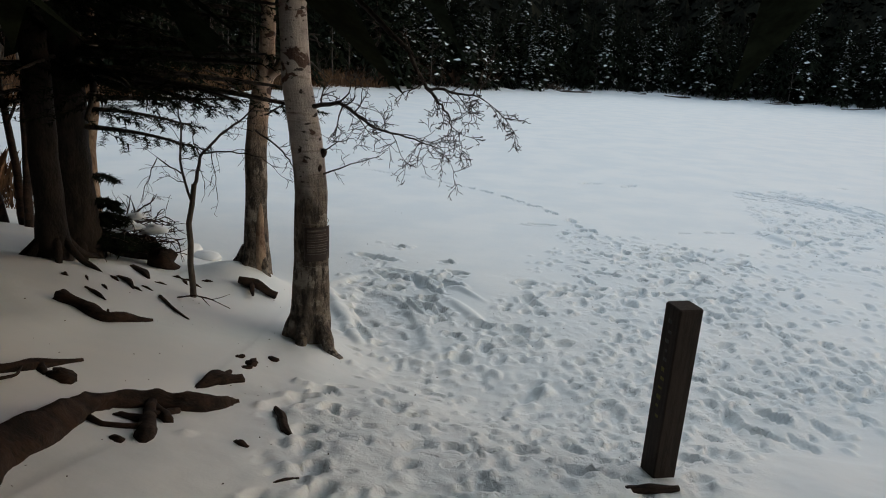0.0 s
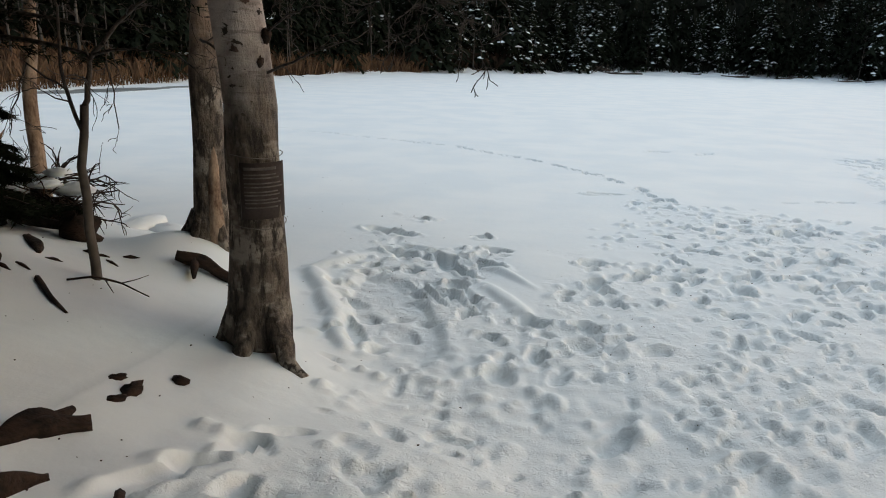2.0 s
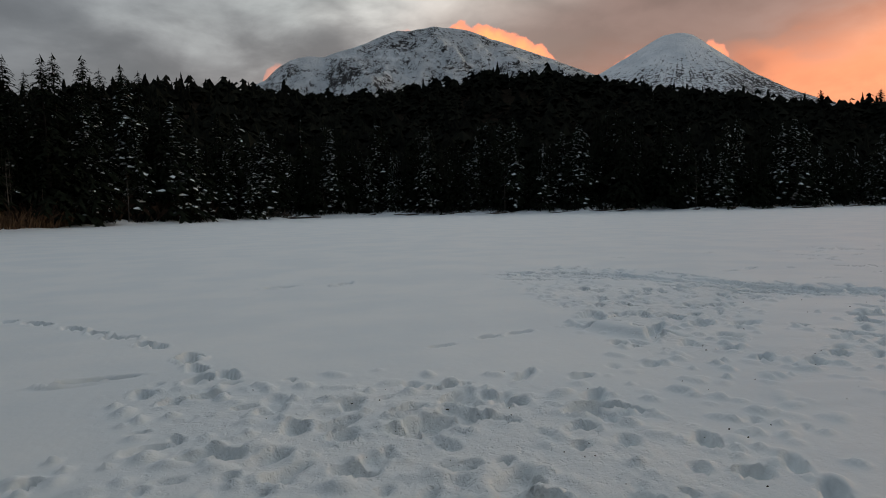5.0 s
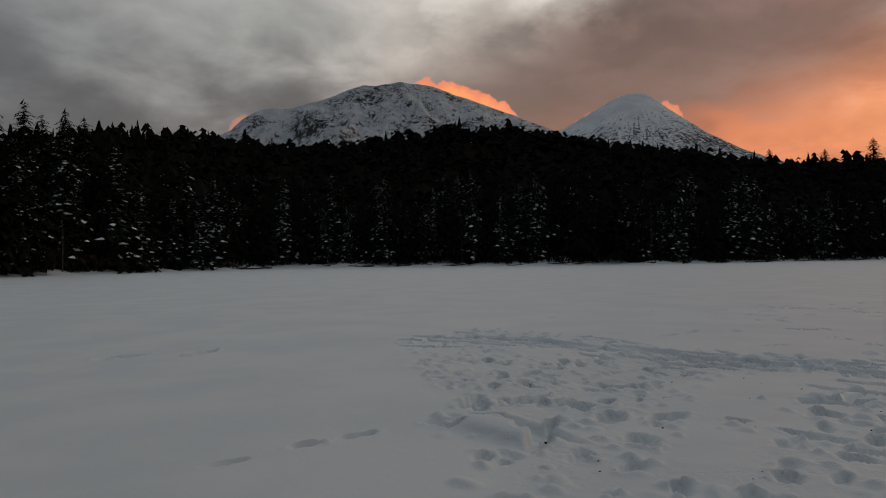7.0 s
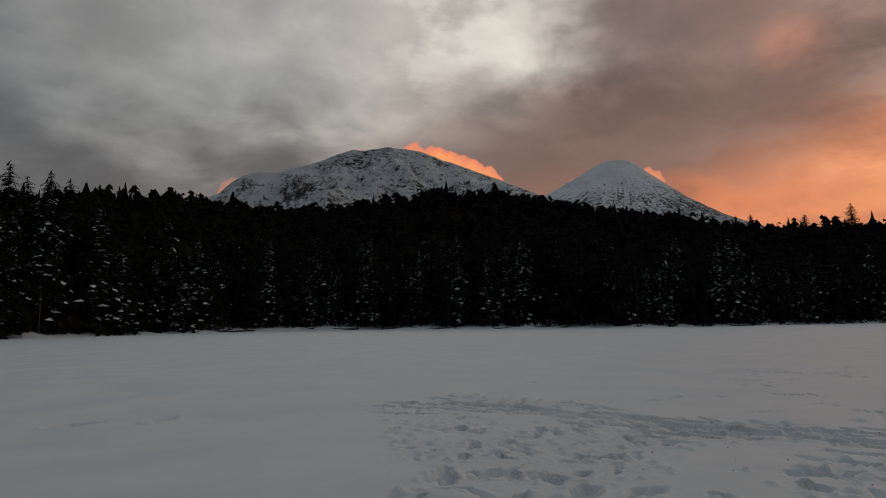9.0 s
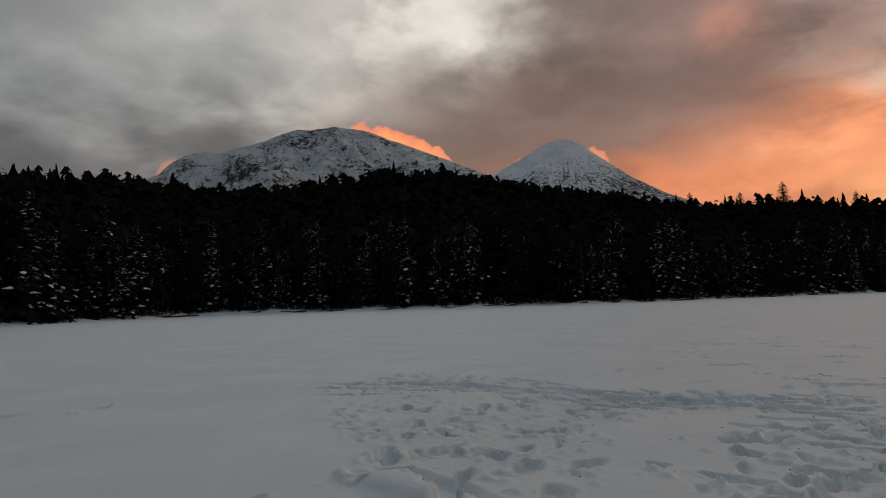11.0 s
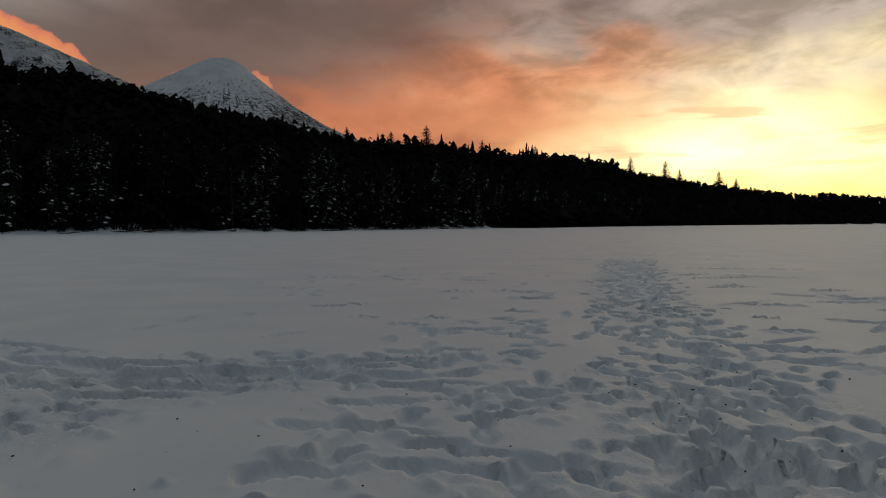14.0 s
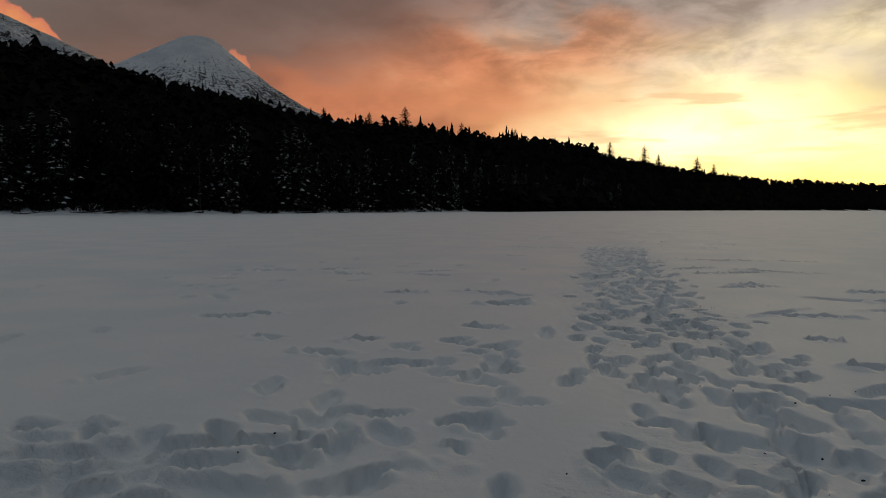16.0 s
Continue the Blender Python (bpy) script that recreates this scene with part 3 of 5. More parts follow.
    for px, py, a in along(MAIN_WAY[:8], 0.030, rng, 0.0):
        s = rng.uniform(-0.8, 0.8) + rng.gauss(0, 0.2)
        if rng.random() < (px - 30) / 45:
            continue
        press(px - math.sin(a) * s, py + math.cos(a) * s, a + rng.gauss(0, 0.5), rng.uniform(0.2, 0.32), rng.uniform(0.10, 0.17), rng.uniform(0.06, 0.13), 0.18, 6)
    for px, py, a in along(FURROWS, 0.12, rng, 0.40):
        press(px, py, a + rng.gauss(0, 0.12), rng.uniform(0.5, 1.4), rng.uniform(0.14, 0.24), rng.uniform(0.05, 0.11), 0.14, 5)
    lo, hi = CLUSTER.min(0), CLUSTER.max(0)
    crowd = np.array([(rng.uniform(lo[0], hi[0]), rng.uniform(lo[1], hi[1])) for _ in range(900)])
    for (px, py), far in zip(crowd, ashore(crowd[:, 0], crowd[:, 1], CLUSTER)):
        if far < 0.1 and rng.random() < 0.32:
            press(px, py, rng.choice((0.5, 1.9, 2.0)) + rng.gauss(0, 0.35), rng.uniform(0.2, 0.5), rng.uniform(0.12, 0.2), rng.uniform(0.05, 0.11), 0.14, 5)
    # prints along the edge of the path down the bank
    for px, py in ((-0.98, 4.6), (-0.86, 4.2), (-0.74, 3.8), (-1.1, 5.0), (-1.0, 5.6), (-0.6, 3.45), (-1.15, 6.1)):
        press(px, py, 1.35, 0.30, 0.17, 0.11, 0.3, 5)
    # deep single prints
    for px, py, a, le, w in ((3.22, 12.35, 0.1, 0.25, 0.14), (3.45, 12.3, 0.0, 0.3, 0.12), (2.64, 10.97, 0.1, 0.3, 0.2), (2.97, 11.3, 0.7, 0.4, 0.2), (3.4, 10.53, 1.2, 0.28, 0.22), (4.0, 12.0, 0.2, 0.24, 0.16), (4.25, 11.25, 0.1, 0.26, 0.17),
                             (3.6, 11.15, 0.5, 0.45, 0.16), (4.34, 10.78, -0.3, 0.4, 0.2), (4.9, 11.1, 0.0, 0.45, 0.13), (5.3, 11.0, 0.1, 0.2, 0.12), (5.2, 13.6, 0.1, 0.5, 0.28), (2.35, 11.2, 0.5, 0.35, 0.2), (2.15, 10.9, 0.6, 0.4, 0.2),
                             (6.5, 13.4, 0.1, 0.5, 0.18), (4.5, 12.0, 0.9, 0.4, 0.22), (2.75, 12.0, -0.3, 0.3, 0.08), (1.7, 11.5, 0.4, 0.4, 0.3), (1.6, 10.7, 0.2, 0.35, 0.22)):
        press(px, py, a, le, w, 0.13, 0.3, 5)
    # single scrapes on the open ice: place, heading, length
    for px, py, a, le in ((23.6, 23.3, 1.6, 0.7), (23.7, 21.6, 1.6, 1.0), (24.4, 20.0, 1.7, 0.9), (42.2, 26.0, 1.7, 2.0), (43.6, 22.8, 1.7, 2.6), (43.5, 17.2, 1.6, 2.4), (22.4, 17.4, 1.8, 0.6), (17.9, 18.5, 1.7, 0.4), (17.6, 17.5, 1.8, 0.5), (19.6, 16.7, 1.7, 0.5), (3.56, 6.85, 1.3, 0.4), (3.75, 6.5, -0.8, 0.45), (4.1, 6.9, -0.6, 0.4),
                          (18.1, 13.0, 1.7, 0.8), (17.4, 12.5, 1.6, 0.9), (17.2, 11.4, 1.7, 1.0), (14.8, 11.6, 1.4, 0.5), (21.0, 11.9, 1.5, 0.8), (24.5, 12.6, 1.6, 1.2), (29.0, 13.5, 1.6, 1.6)):
        press(px, py, a, le, 0.20, 0.11, 0.4, 6)
    for px, py, a in along(LONE_TRAIL, 0.42, rng, 0.05):
        press(px, py, a, 0.36, 0.17, 0.11)
    # clods thrown up between the prints
    for px, py in spots[inside][:1900]:
        w = rng.uniform(0.06, 0.15)
        press(px + rng.gauss(0, 0.2), py + rng.gauss(0, 0.2), rng.uniform(0, 3), w * rng.uniform(1, 1.8), w, -rng.uniform(0.015, 0.05), 0.0)
    # furrows dug beside the birch, and drag marks
    for px, py, a, le, w in ((-1.28, 12.6, -0.35, 0.86, 0.26), (-0.80, 11.5, -0.40, 0.84, 0.22), (-0.21, 11.1, -1.0, 1.1, 0.20), (0.14, 11.3, -0.70, 0.8, 0.24), (0.39, 11.9, -0.3, 0.45, 0.16), (0.14, 12.5, -0.3, 0.3, 0.2),
                             (-0.72, 10.85, -0.2, 0.3, 0.24), (-0.13, 10.42, -0.45, 0.3, 0.2), (-0.24, 10.15, -0.5, 0.32, 0.18), (-1.24, 9.76, -0.66, 0.55, 0.22), (-1.02, 9.33, -0.4, 0.32, 0.2), (0.06, 9.53, -0.2, 0.24, 0.18)):
        press(px, py, a, le, w, 0.14, 0.35, 5)
    for px, py, a, le, w in ((-0.42, 9.25, -0.5, 0.28, 0.16), (0.26, 8.91, -0.2, 0.26, 0.18), (0.38, 8.08, -0.16, 0.34, 0.25), (0.76, 8.56, -0.6, 0.26, 0.17), (0.72, 9.34, -0.5, 0.34, 0.26), (1.29, 8.84, 0.0, 0.5, 0.3),
                             (1.29, 9.30, -0.2, 0.3, 0.25), (1.64, 10.45, -0.8, 0.4, 0.26), (1.75, 9.98, -1.0, 0.34, 0.2), (-0.60, 8.93, -0.86, 0.6, 0.3), (-1.08, 8.9, -1.19, 0.75, 0.2), (2.6, 16.2, 0.1, 0.8, 0.2),
                             (5.4, 23.0, 0.2, 0.8, 0.3), (6.7, 22.8, 0.7, 0.7, 0.25), (9.6, 16.9, 0.2, 0.8, 0.22)):
        press(px, py, a, le, w, 0.11, 0.35, 5)
    for px, py, a, le in ((6.3, 16.1, 0.15, 0.35), (7.0, 16.3, 0.1, 0.3), (7.5, 16.38, 0.1, 0.4), (8.4, 16.5, 0.0, 0.35)):
        press(px, py, a, le, 0.13, 0.05, 0.4, 5)
    # a kicked-out hollow with a tilted heap beside it, and wide prints round it
    press(8.78, 15.85, 1.9, 1.3, 0.55, -0.11)
    for px, py, a, le, w in ((9.12, 15.75, 1.7, 0.9, 0.34), (9.06, 16.95, -0.1, 0.40, 0.18), (10.05, 15.85, 0.5, 0.45, 0.28), (10.55, 15.6, 0.1, 0.5, 0.26), (10.1, 16.5, -0.3, 0.42, 0.24), (9.75, 15.1, 1.2, 0.45, 0.28)):
        press(px, py, a, le, w, 0.11, 0.25, 5)
    # combed ridges where snow was pushed aside
    for k in range(6):
        press(-0.75 + 0.17 * k, 10.15 - 0.05 * k, -0.9 - 0.07 * k, 1.0, 0.10, 0.05, 0.6, 4)
    # thin wind-cut scrapes scattered beside the far path
    for i in range(60):
        far = rng.uniform(0, 1) ** 1.4
        px, py = 18 + 42 * far, 15.2 + 10 * far + rng.choice((rng.uniform(1.0, 7.5), rng.uniform(-6, -1.6)))
        press(px, py, radians(30) + math.pi / 2 + rng.gauss(0, 0.2), rng.uniform(0.3, 1.0) * (1 + 2 * far), rng.uniform(0.14, 0.22) * (1 + far), rng.uniform(0.07, 0.12), 0.4, 6)
    for i in range(34):
        px, py = rng.uniform(15.5, 27), rng.uniform(15.5, 25)
        press(px, py, rng.gauss(0.2, 0.4), rng.uniform(0.3, 0.8), 0.16, 0.06)
    for i in range(14):
        press(rng.uniform(17, 24), rng.uniform(10, 13.5), rng.gauss(-0.6, 0.2), rng.uniform(0.5, 1.4), 0.16, 0.06)
    press(-0.78, 9.45, 1.95, 2.5, 0.8, 0.075, 0.25, 9)
    # the wall of snow beside the hollow at the birch, and ridges thrown up there
    for px, py, a, le, w, up in ((-1.80, 10.25, 2.05, 1.0, 0.26, 0.09), (-1.48, 9.5, 2.0, 1.0, 0.24, 0.09), (-1.20, 8.7, 1.95, 0.9, 0.22, 0.08), (-1.75, 11.0, 0.9, 1.0, 0.24, 0.07), (-0.45, 11.65, -0.58, 1.3, 0.12, 0.05), (-0.2, 11.42, -0.62, 1.3, 0.12, 0.05),
                                 (0.1, 11.2, -0.75, 1.2, 0.12, 0.05), (0.4, 11.0, -0.95, 1.3, 0.14, 0.06), (0.5, 9.9, -1.1, 1.2, 0.2, 0.06), (-0.3, 10.1, -0.9, 0.8, 0.16, 0.05)):
        press(px, py, a, le, w, -up)
    Z = Z - sunk + heaped * np.exp(-sunk / 0.02)
    rows, cols = X.shape
    me = bpy.data.meshes.new("ground")
    idx = np.arange(rows * cols).reshape(rows, cols)
    faces = np.stack([idx[:-1, :-1], idx[:-1, 1:], idx[1:, 1:], idx[1:, :-1]], -1).reshape(-1, 4)
    me.vertices.add(rows * cols)
    me.vertices.foreach_set("co", np.stack([X, Y, Z], -1).astype(np.float32).ravel())
    me.loops.add(faces.size)
    me.loops.foreach_set("vertex_index", faces.ravel().astype(np.int32))
    me.polygons.add(len(faces))
    me.polygons.foreach_set("loop_start", np.arange(0, faces.size, 4, dtype=np.int32))
    me.polygons.foreach_set("use_smooth", np.ones(len(faces), bool))
    me.update()
    me.attributes.new("trodden", "FLOAT", "POINT").data.foreach_set("value", (worn * patch).astype(np.float32).ravel())
    me.materials.append(SNOW)
    me.materials.append(SHADED_FLOOR)
    # snow under the far woods takes the near-black colour, its shade painted in
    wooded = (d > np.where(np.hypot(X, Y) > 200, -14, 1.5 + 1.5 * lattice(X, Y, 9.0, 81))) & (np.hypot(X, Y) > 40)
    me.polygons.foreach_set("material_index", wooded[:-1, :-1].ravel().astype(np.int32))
    tagged(new("ground", me), "snow-covered frozen lake and bank with trampled footprints", "snow ground", kind="structure")


build_ground()


def level(x, y):
    return float(ground(np.array([x]), np.array([y]))[0])


# ---------------------------------------------------------------- mountains
def heights_mesh(name, us, vs, Z, at, turn, mat):
    """A slab of land: us across the view, vs away from it."""
    U, V = np.meshgrid(us, vs)
    me = bpy.data.meshes.new(name)
    rows, cols = U.shape
    idx = np.arange(rows * cols).reshape(rows, cols)
    faces = np.stack([idx[:-1, :-1], idx[:-1, 1:], idx[1:, 1:], idx[1:, :-1]], -1).reshape(-1, 4)
    me.from_pydata(np.stack([U, V, Z], -1).reshape(-1, 3).tolist(), [], faces.tolist())
    me.materials.append(mat)
    me.shade_smooth()
    ob = new(name, me)
    ob.matrix_world = Matrix.Translation(at) @ pose(0, 0, 0, 0, 0, -turn)
    return ob


def build_mountains():
    # the broad one, 3000 m off: its outline as bearing and height over the horizon
    far, mid = 3000.0, 22.0
    outline = [(2, 7.5), (5, 8.9), (7.34, 10.24), (8.2, 11.1), (9.4, 11.8), (11.0, 12.15), (12.2, 12.1), (13.4, 12.55), (15.4, 13.3), (17.4, 14.15), (18.6, 14.55), (19.65, 14.45), (21.5, 14.8), (23.0, 14.62), (24.4, 14.35),
               (27.3, 13.45), (30.2, 12.35), (32.1, 11.7), (37, 9.5), (42, 7.0)]
    u0 = [far * math.tan(radians(a - mid)) for a, _ in outline]
    h0 = [far / math.cos(radians(a - mid)) * math.tan(radians(e)) for a, e in outline]
    us, vs = np.linspace(-1150, 1200, 300), np.linspace(-1300, 300, 170)
    U, V = np.meshgrid(us, vs)
    warp = 60 * fractal(U, V, 420, 4, 91)
    top = np.interp(U + warp * np.clip(-V / 300, 0, 1), u0, h0)
    fall = np.where(V < 0, 1 - 0.80 * np.clip(-V / 1300, 0, 1) ** 0.85, 1 - 0.5 * V / 700)
    relief = fractal(U, V * 0.6, 260, 6, 95, 0.55)
    ridge = -np.abs(fractal(U, V * 0.4, 330, 4, 99, 0.55))
    crag = -np.abs(fractal(U + 900, V * 0.7, 95, 4, 103, 0.6))
    Z = (top + 34) * fall + np.clip(np.abs(V) / 220, 0, 1) * (46 * relief + 90 * (ridge + 0.4) + 26 * crag) + 9 * relief
    tagged(heights_mesh("mountain", us, vs, Z, far * heading(mid), mid, ROCKY), "broad snowy volcano with dark rock ribs beyond the forest", "mountain")
    # the cone
    far, mid = 2810.0, 42.2
    us, vs = np.linspace(-900, 900, 200), np.linspace(-900, 700, 170)
    U, V = np.meshgrid(us, vs)
    R = np.hypot(U + 5, V)
    ang = np.arctan2(V, U + 5)
    left = np.interp(R, (0, 66, 84, 180, 277, 450, 1300), (0, 2, 10, 66, 124, 220, 620))
    right = np.interp(R, (0, 42, 56, 100, 277, 465, 1300), (0, 1, 7, 41, 185, 302, 670))
    side = 0.5 + 0.5 * (U + 5) / np.maximum(R, 1)
    cone = 664 - left * (1 - side) - right * side
    gully = fractal(ang * 300 + 900, R * 0.10, 26, 4, 77, 0.6)
    Z = cone + gully * 5 * np.clip((R - 60) / 200, 0, 1) + 2.5 * fractal(U, V, 60, 4, 78) - 7 * np.exp(-(R / 35) ** 4)
    tagged(heights_mesh("mountain", us, vs, Z, far * heading(mid), mid, CONE), "snow-covered volcanic cone with a flat summit crater", "mountain")


build_mountains()


# ---------------------------------------------------------------- conifers
def frond(shape, snow, base, turn, length, droop, rng, steps, snowy):
    """One bough: a jagged flat spray that droops from the trunk."""
    out, side = Vector((math.cos(turn), math.sin(turn), 0)), Vector((-math.sin(turn), math.cos(turn), 0))
    spine = []
    for i in range(steps + 1):
        t = i / steps
        spine.append(base + out * (length * t) + Vector((0, 0, -droop * length * t * t + 0.06 * length * math.sin(t * 3))))
    for i in range(steps):
        w = length * (0.34 - 0.22 * i / steps) * rng.uniform(0.7, 1.25)
        a, b = spine[i], spine[i + 1]
        for sgn in (-1, 1):
            tip = a + (b - a) * rng.uniform(0.9, 1.6) + side * (sgn * w) + Vector((0, 0, -w * rng.uniform(0.15, 0.55)))
            shape.face(a, b, tip) if sgn > 0 else shape.face(b, a, tip)
    shape.face(spine[-2] + side * 0.05 * length, spine[-2] - side * 0.05 * length, spine[-1] + out * 0.1 * length)
    if snowy:
        lift = Vector((0, 0, 0.03 * length + 0.02))
        for i in range(steps):
            if rng.random() < 0.5:
                w, deep = length * rng.uniform(0.08, 0.24), length * rng.uniform(0.07, 0.15)
                p = spine[i].lerp(spine[i + 1], rng.random()) + lift + side * rng.uniform(-0.25, 0.25) * length
                sag = Vector((0, 0, -w * 0.35))
                snow.face(p - side * w + sag, p - out * deep * 0.6, p + side * w * rng.uniform(0.5, 1) + sag, p + out * deep - Vector((0, 0, deep * rng.uniform(0.6, 1.2))))


def conifer(seed, height, whorl, boughs, steps, snow_chance, spread=0.19, bare=0.06):
    """A spruce standing at the origin, as trunk, crown and snow shapes."""
    rng = random.Random(seed)
    trunk, crown, snow = Shape(), Shape(), Shape()
    lean = Vector((rng.uniform(-0.02, 0.02), rng.uniform(-0.02, 0.02), 0))
    trunk.tube([lean * (height * t) + Vector((0, 0, height * t)) for t in (-0.02, 0.0, 0.05, 0.3, 0.6, 0.97)],
               [height * k for k in (0.020, 0.016, 0.0125, 0.010, 0.006, 0.001)], 7)
    z = height * bare
    while z < height * 0.97:
        t = z / height
        reach = height * spread * (1 - t) ** 0.75 * rng.uniform(0.65, 1.2) + 0.12
        first = rng.uniform(0, 6.3)
        for k in range(boughs):
            if rng.random() < 0.12:
                continue
            turn = first + 2 * math.pi * k / boughs + rng.uniform(-0.3, 0.3)
            frond(crown, snow, lean * z + Vector((0, 0, z + rng.uniform(-0.3, 0.3) * whorl)), turn, reach * rng.uniform(0.6, 1.15), rng.uniform(0.15, 0.55), rng, steps,
                  rng.random() < snow_chance)
        z += whorl * rng.uniform(0.7, 1.2) * (1 - 0.45 * t)
    crown.face(Vector((0.12, 0, height * 0.95)), Vector((-0.1, 0.08, height * 0.95)), Vector((0, 0, height)) + lean * height)
    return trunk, crown, snow


def build_conifer(seed, height, label, snow_chance, whorl=0.62, boughs=9, **more):
    t, c, s = conifer(seed, height, whorl, boughs, 4, snow_chance, **more)
    ob = thing("conifer", (0, 0, -50), label, "conifer tree", "conifers along the far shore")
    part("trunk", t, BARK, ob)
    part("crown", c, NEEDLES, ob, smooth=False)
    if s.v:
        tagged(part("snow", s, SNOW, ob, "snow lying on the boughs", smooth=False), kind="stuff")
    return ob


def bare_tree(seed, height, mat, spread=0.35, depth=4, thick=0.012, lean=0.05):
    """A leafless tree: trunk shape and branch shape."""
    rng = random.Random(seed)
    trunk, twigs = Shape(), Shape()
    path, p = [], Vector((0, 0, -0.2))
    side = Vector((rng.uniform(-1, 1), rng.uniform(-1, 1), 0)) * lean
    for i in range(9):
        path.append(p.copy())
        p = p + Vector((side.x + rng.uniform(-0.03, 0.03), side.y + rng.uniform(-0.03, 0.03), 1)) * (height / 8)
    trunk.tube(path, [height * thick * (1 - 0.85 * i / 8) for i in range(9)], 7)

    def grow(at, way, length, r, level_):
        pts, q, w = [at], at.copy(), way.copy()
        for _ in range(3):
            w = (w + Vector((rng.uniform(-1, 1), rng.uniform(-1, 1), rng.uniform(-0.6, 0.9))) * 0.28).normalized()
            q = q + w * (length / 3)
            pts.append(q.copy())
        twigs.tube(pts, [r, r * 0.8, r * 0.6, r * 0.35], 3 if level_ > 1 else 5, cap=False)
        if level_ < depth:
            for _ in range(3):
                k = rng.choice((1, 2, 3))
                grow(pts[k], (w + Vector((rng.uniform(-1, 1), rng.uniform(-1, 1), rng.uniform(-0.5, 0.7)))).normalized(), length * rng.uniform(0.45, 0.7), r * 0.5, level_ + 1)

    for i in range(3, 9):
        for _ in range(3):
            a = rng.uniform(0, 6.3)
            grow(path[i], Vector((math.cos(a), math.sin(a), rng.uniform(0.3, 1.0))).normalized(), height * spread * (1.1 - i / 10) * rng.uniform(0.6, 1), height * 0.004 * (1.2 - i / 9), 1)
    return trunk, twigs


def at_bearing(az, r):
    return r * math.sin(radians(az)), r * math.cos(radians(az))


def shore_at(az):
    a0, r0 = zip(*FAR_SHORE)
    return float(np.interp(az, a0, r0))


def build_far_shore():
    rng = random.Random(12)
    plain = "dark snow-dusted spruce on the far lake shore"
    kinds = [build_conifer(20 + i, 15.0, plain, c, spread=s) for i, (c, s) in enumerate(((0.36, 0.25), (0.06, 0.21), (0.62, 0.27), (0.0, 0.20), (0.16, 0.22)))]
    az, n = -34.0, 0
    while az < 76:
        r0 = shore_at(az)
        r = r0 + rng.choice((1.5, 3, 6, 10)) + rng.uniform(0, 2)
        x, y = at_bearing(az, r)
        h = rng.uniform(10, 18) * (1.15 if -20 < az < 2 else 1.0)
        m = Matrix.Translation((x, y, level(x, y) - 0.2)) @ pose(0, 0, 0, 0, 0, rng.uniform(0, 360)) @ Matrix.Diagonal((h / 15 * rng.uniform(0.8, 1.2),) * 2 + (h / 15, 1))
        copy_thing(kinds[rng.choice((1, 3, 3)) if az < -10 else rng.randrange(5)], m)
        az += rng.uniform(0.35, 1.0) * 125 / r0
        n += 1
    # the tall ones that stand out over the left woods and on the right skyline
    for az, r, h in ((-29, 84, 26), (-27.4, 92, 29), (-26.0, 96, 29), (-24.3, 92, 28), (-23.0, 95, 27), (-21.4, 98, 28), (-19.8, 102, 26), (-18.5, 104, 27), (-17.0, 112, 26), (-15.6, 116, 26), (-14.0, 122, 25), (-12.6, 118, 22),
                     (-10.2, 120, 19.5), (-9.0, 124, 20), (-6.0, 122, 21.5), (-4.6, 126, 22), (-3.4, 127, 20.5), (-2.1, 128, 22), (-0.9, 128, 21.5)):
        x, y = at_bearing(az, r)
        m = Matrix.Translation((x, y, level(x, y) - 0.2)) @ pose(0, 0, 0, 0, 0, rng.uniform(0, 360)) @ Matrix.Diagonal((h / 12.5, h / 12.5, 0.95 * h / 15, 1))
        tagged(copy_thing(kinds[rng.choice((1, 3))], m), "tall dark spruce rising above the woods")
    # bushy ones that break the skyline of the right-hand ridge
    for az, r, h in ((58.2, 332, 16), (55.2, 332, 12), (51.5, 340, 12), (63.0, 350, 12), (67.5, 390, 12), (75.6, 485, 14), (78.4, 520, 16), (79.6, 535, 13), (82.6, 590, 17), (84.0, 640, 12)):
        x, y = at_bearing(az, r)
        m = Matrix.Translation((x, y, level(x, y) - 0.2)) @ pose(0, 0, 0, 0, 0, rng.uniform(0, 360)) @ Matrix.Diagonal((2.0 * h / 15, 2.0 * h / 15, h / 15, 1))
        tagged(copy_thing(kinds[rng.choice((1, 3))], m), "bushy dark conifer on the skyline of the wooded ridge")
    for k in kinds:
        a = rng.uniform(-5, 50)
        x, y = at_bearing(a, shore_at(a) + 6)
        k.location = (x, y, level(x, y) - 0.2)
    # pale leafless trees between them
    t, w = bare_tree(5, 9.0, PALE, 0.16, 2)
    birch = thing("bare_tree", (0, 0, 0), "slender pale leafless birch among dark spruces", "bare tree", "leafless trees on the far shore")
    part("trunk", t, PALE, birch)
    tagged(part("crown", w, TWIGS_FAR, birch, smooth=False), kind="stuff")
    spots = [(27.2, 131), (29.6, 132), (-6.6, 95), (48, 144), (53.5, 163), (12.5, 128), (-1.5, 103), (36.5, 129), (42, 133)] + \
        [(rng.uniform(-37, -6), None) for _ in range(56)] + [(rng.uniform(0, 70), None) for _ in range(9)]
    for i, (az, r) in enumerate(spots):
        r = r or shore_at(az) + rng.uniform(1.5, 9)
        x, y = at_bearing(az, r)
        h = rng.uniform(0.6, 1.25) * (1.25 if az < -12 else 1.0)
        m = Matrix.Translation((x, y, level(x, y))) @ pose(0, 0, 0, 0, 0, rng.uniform(0, 360)) @ Matrix.Diagonal((h, h, h, 1))
        if i:
            copy_thing(birch, m)
        else:
            birch.matrix_basis = m


build_far_shore()


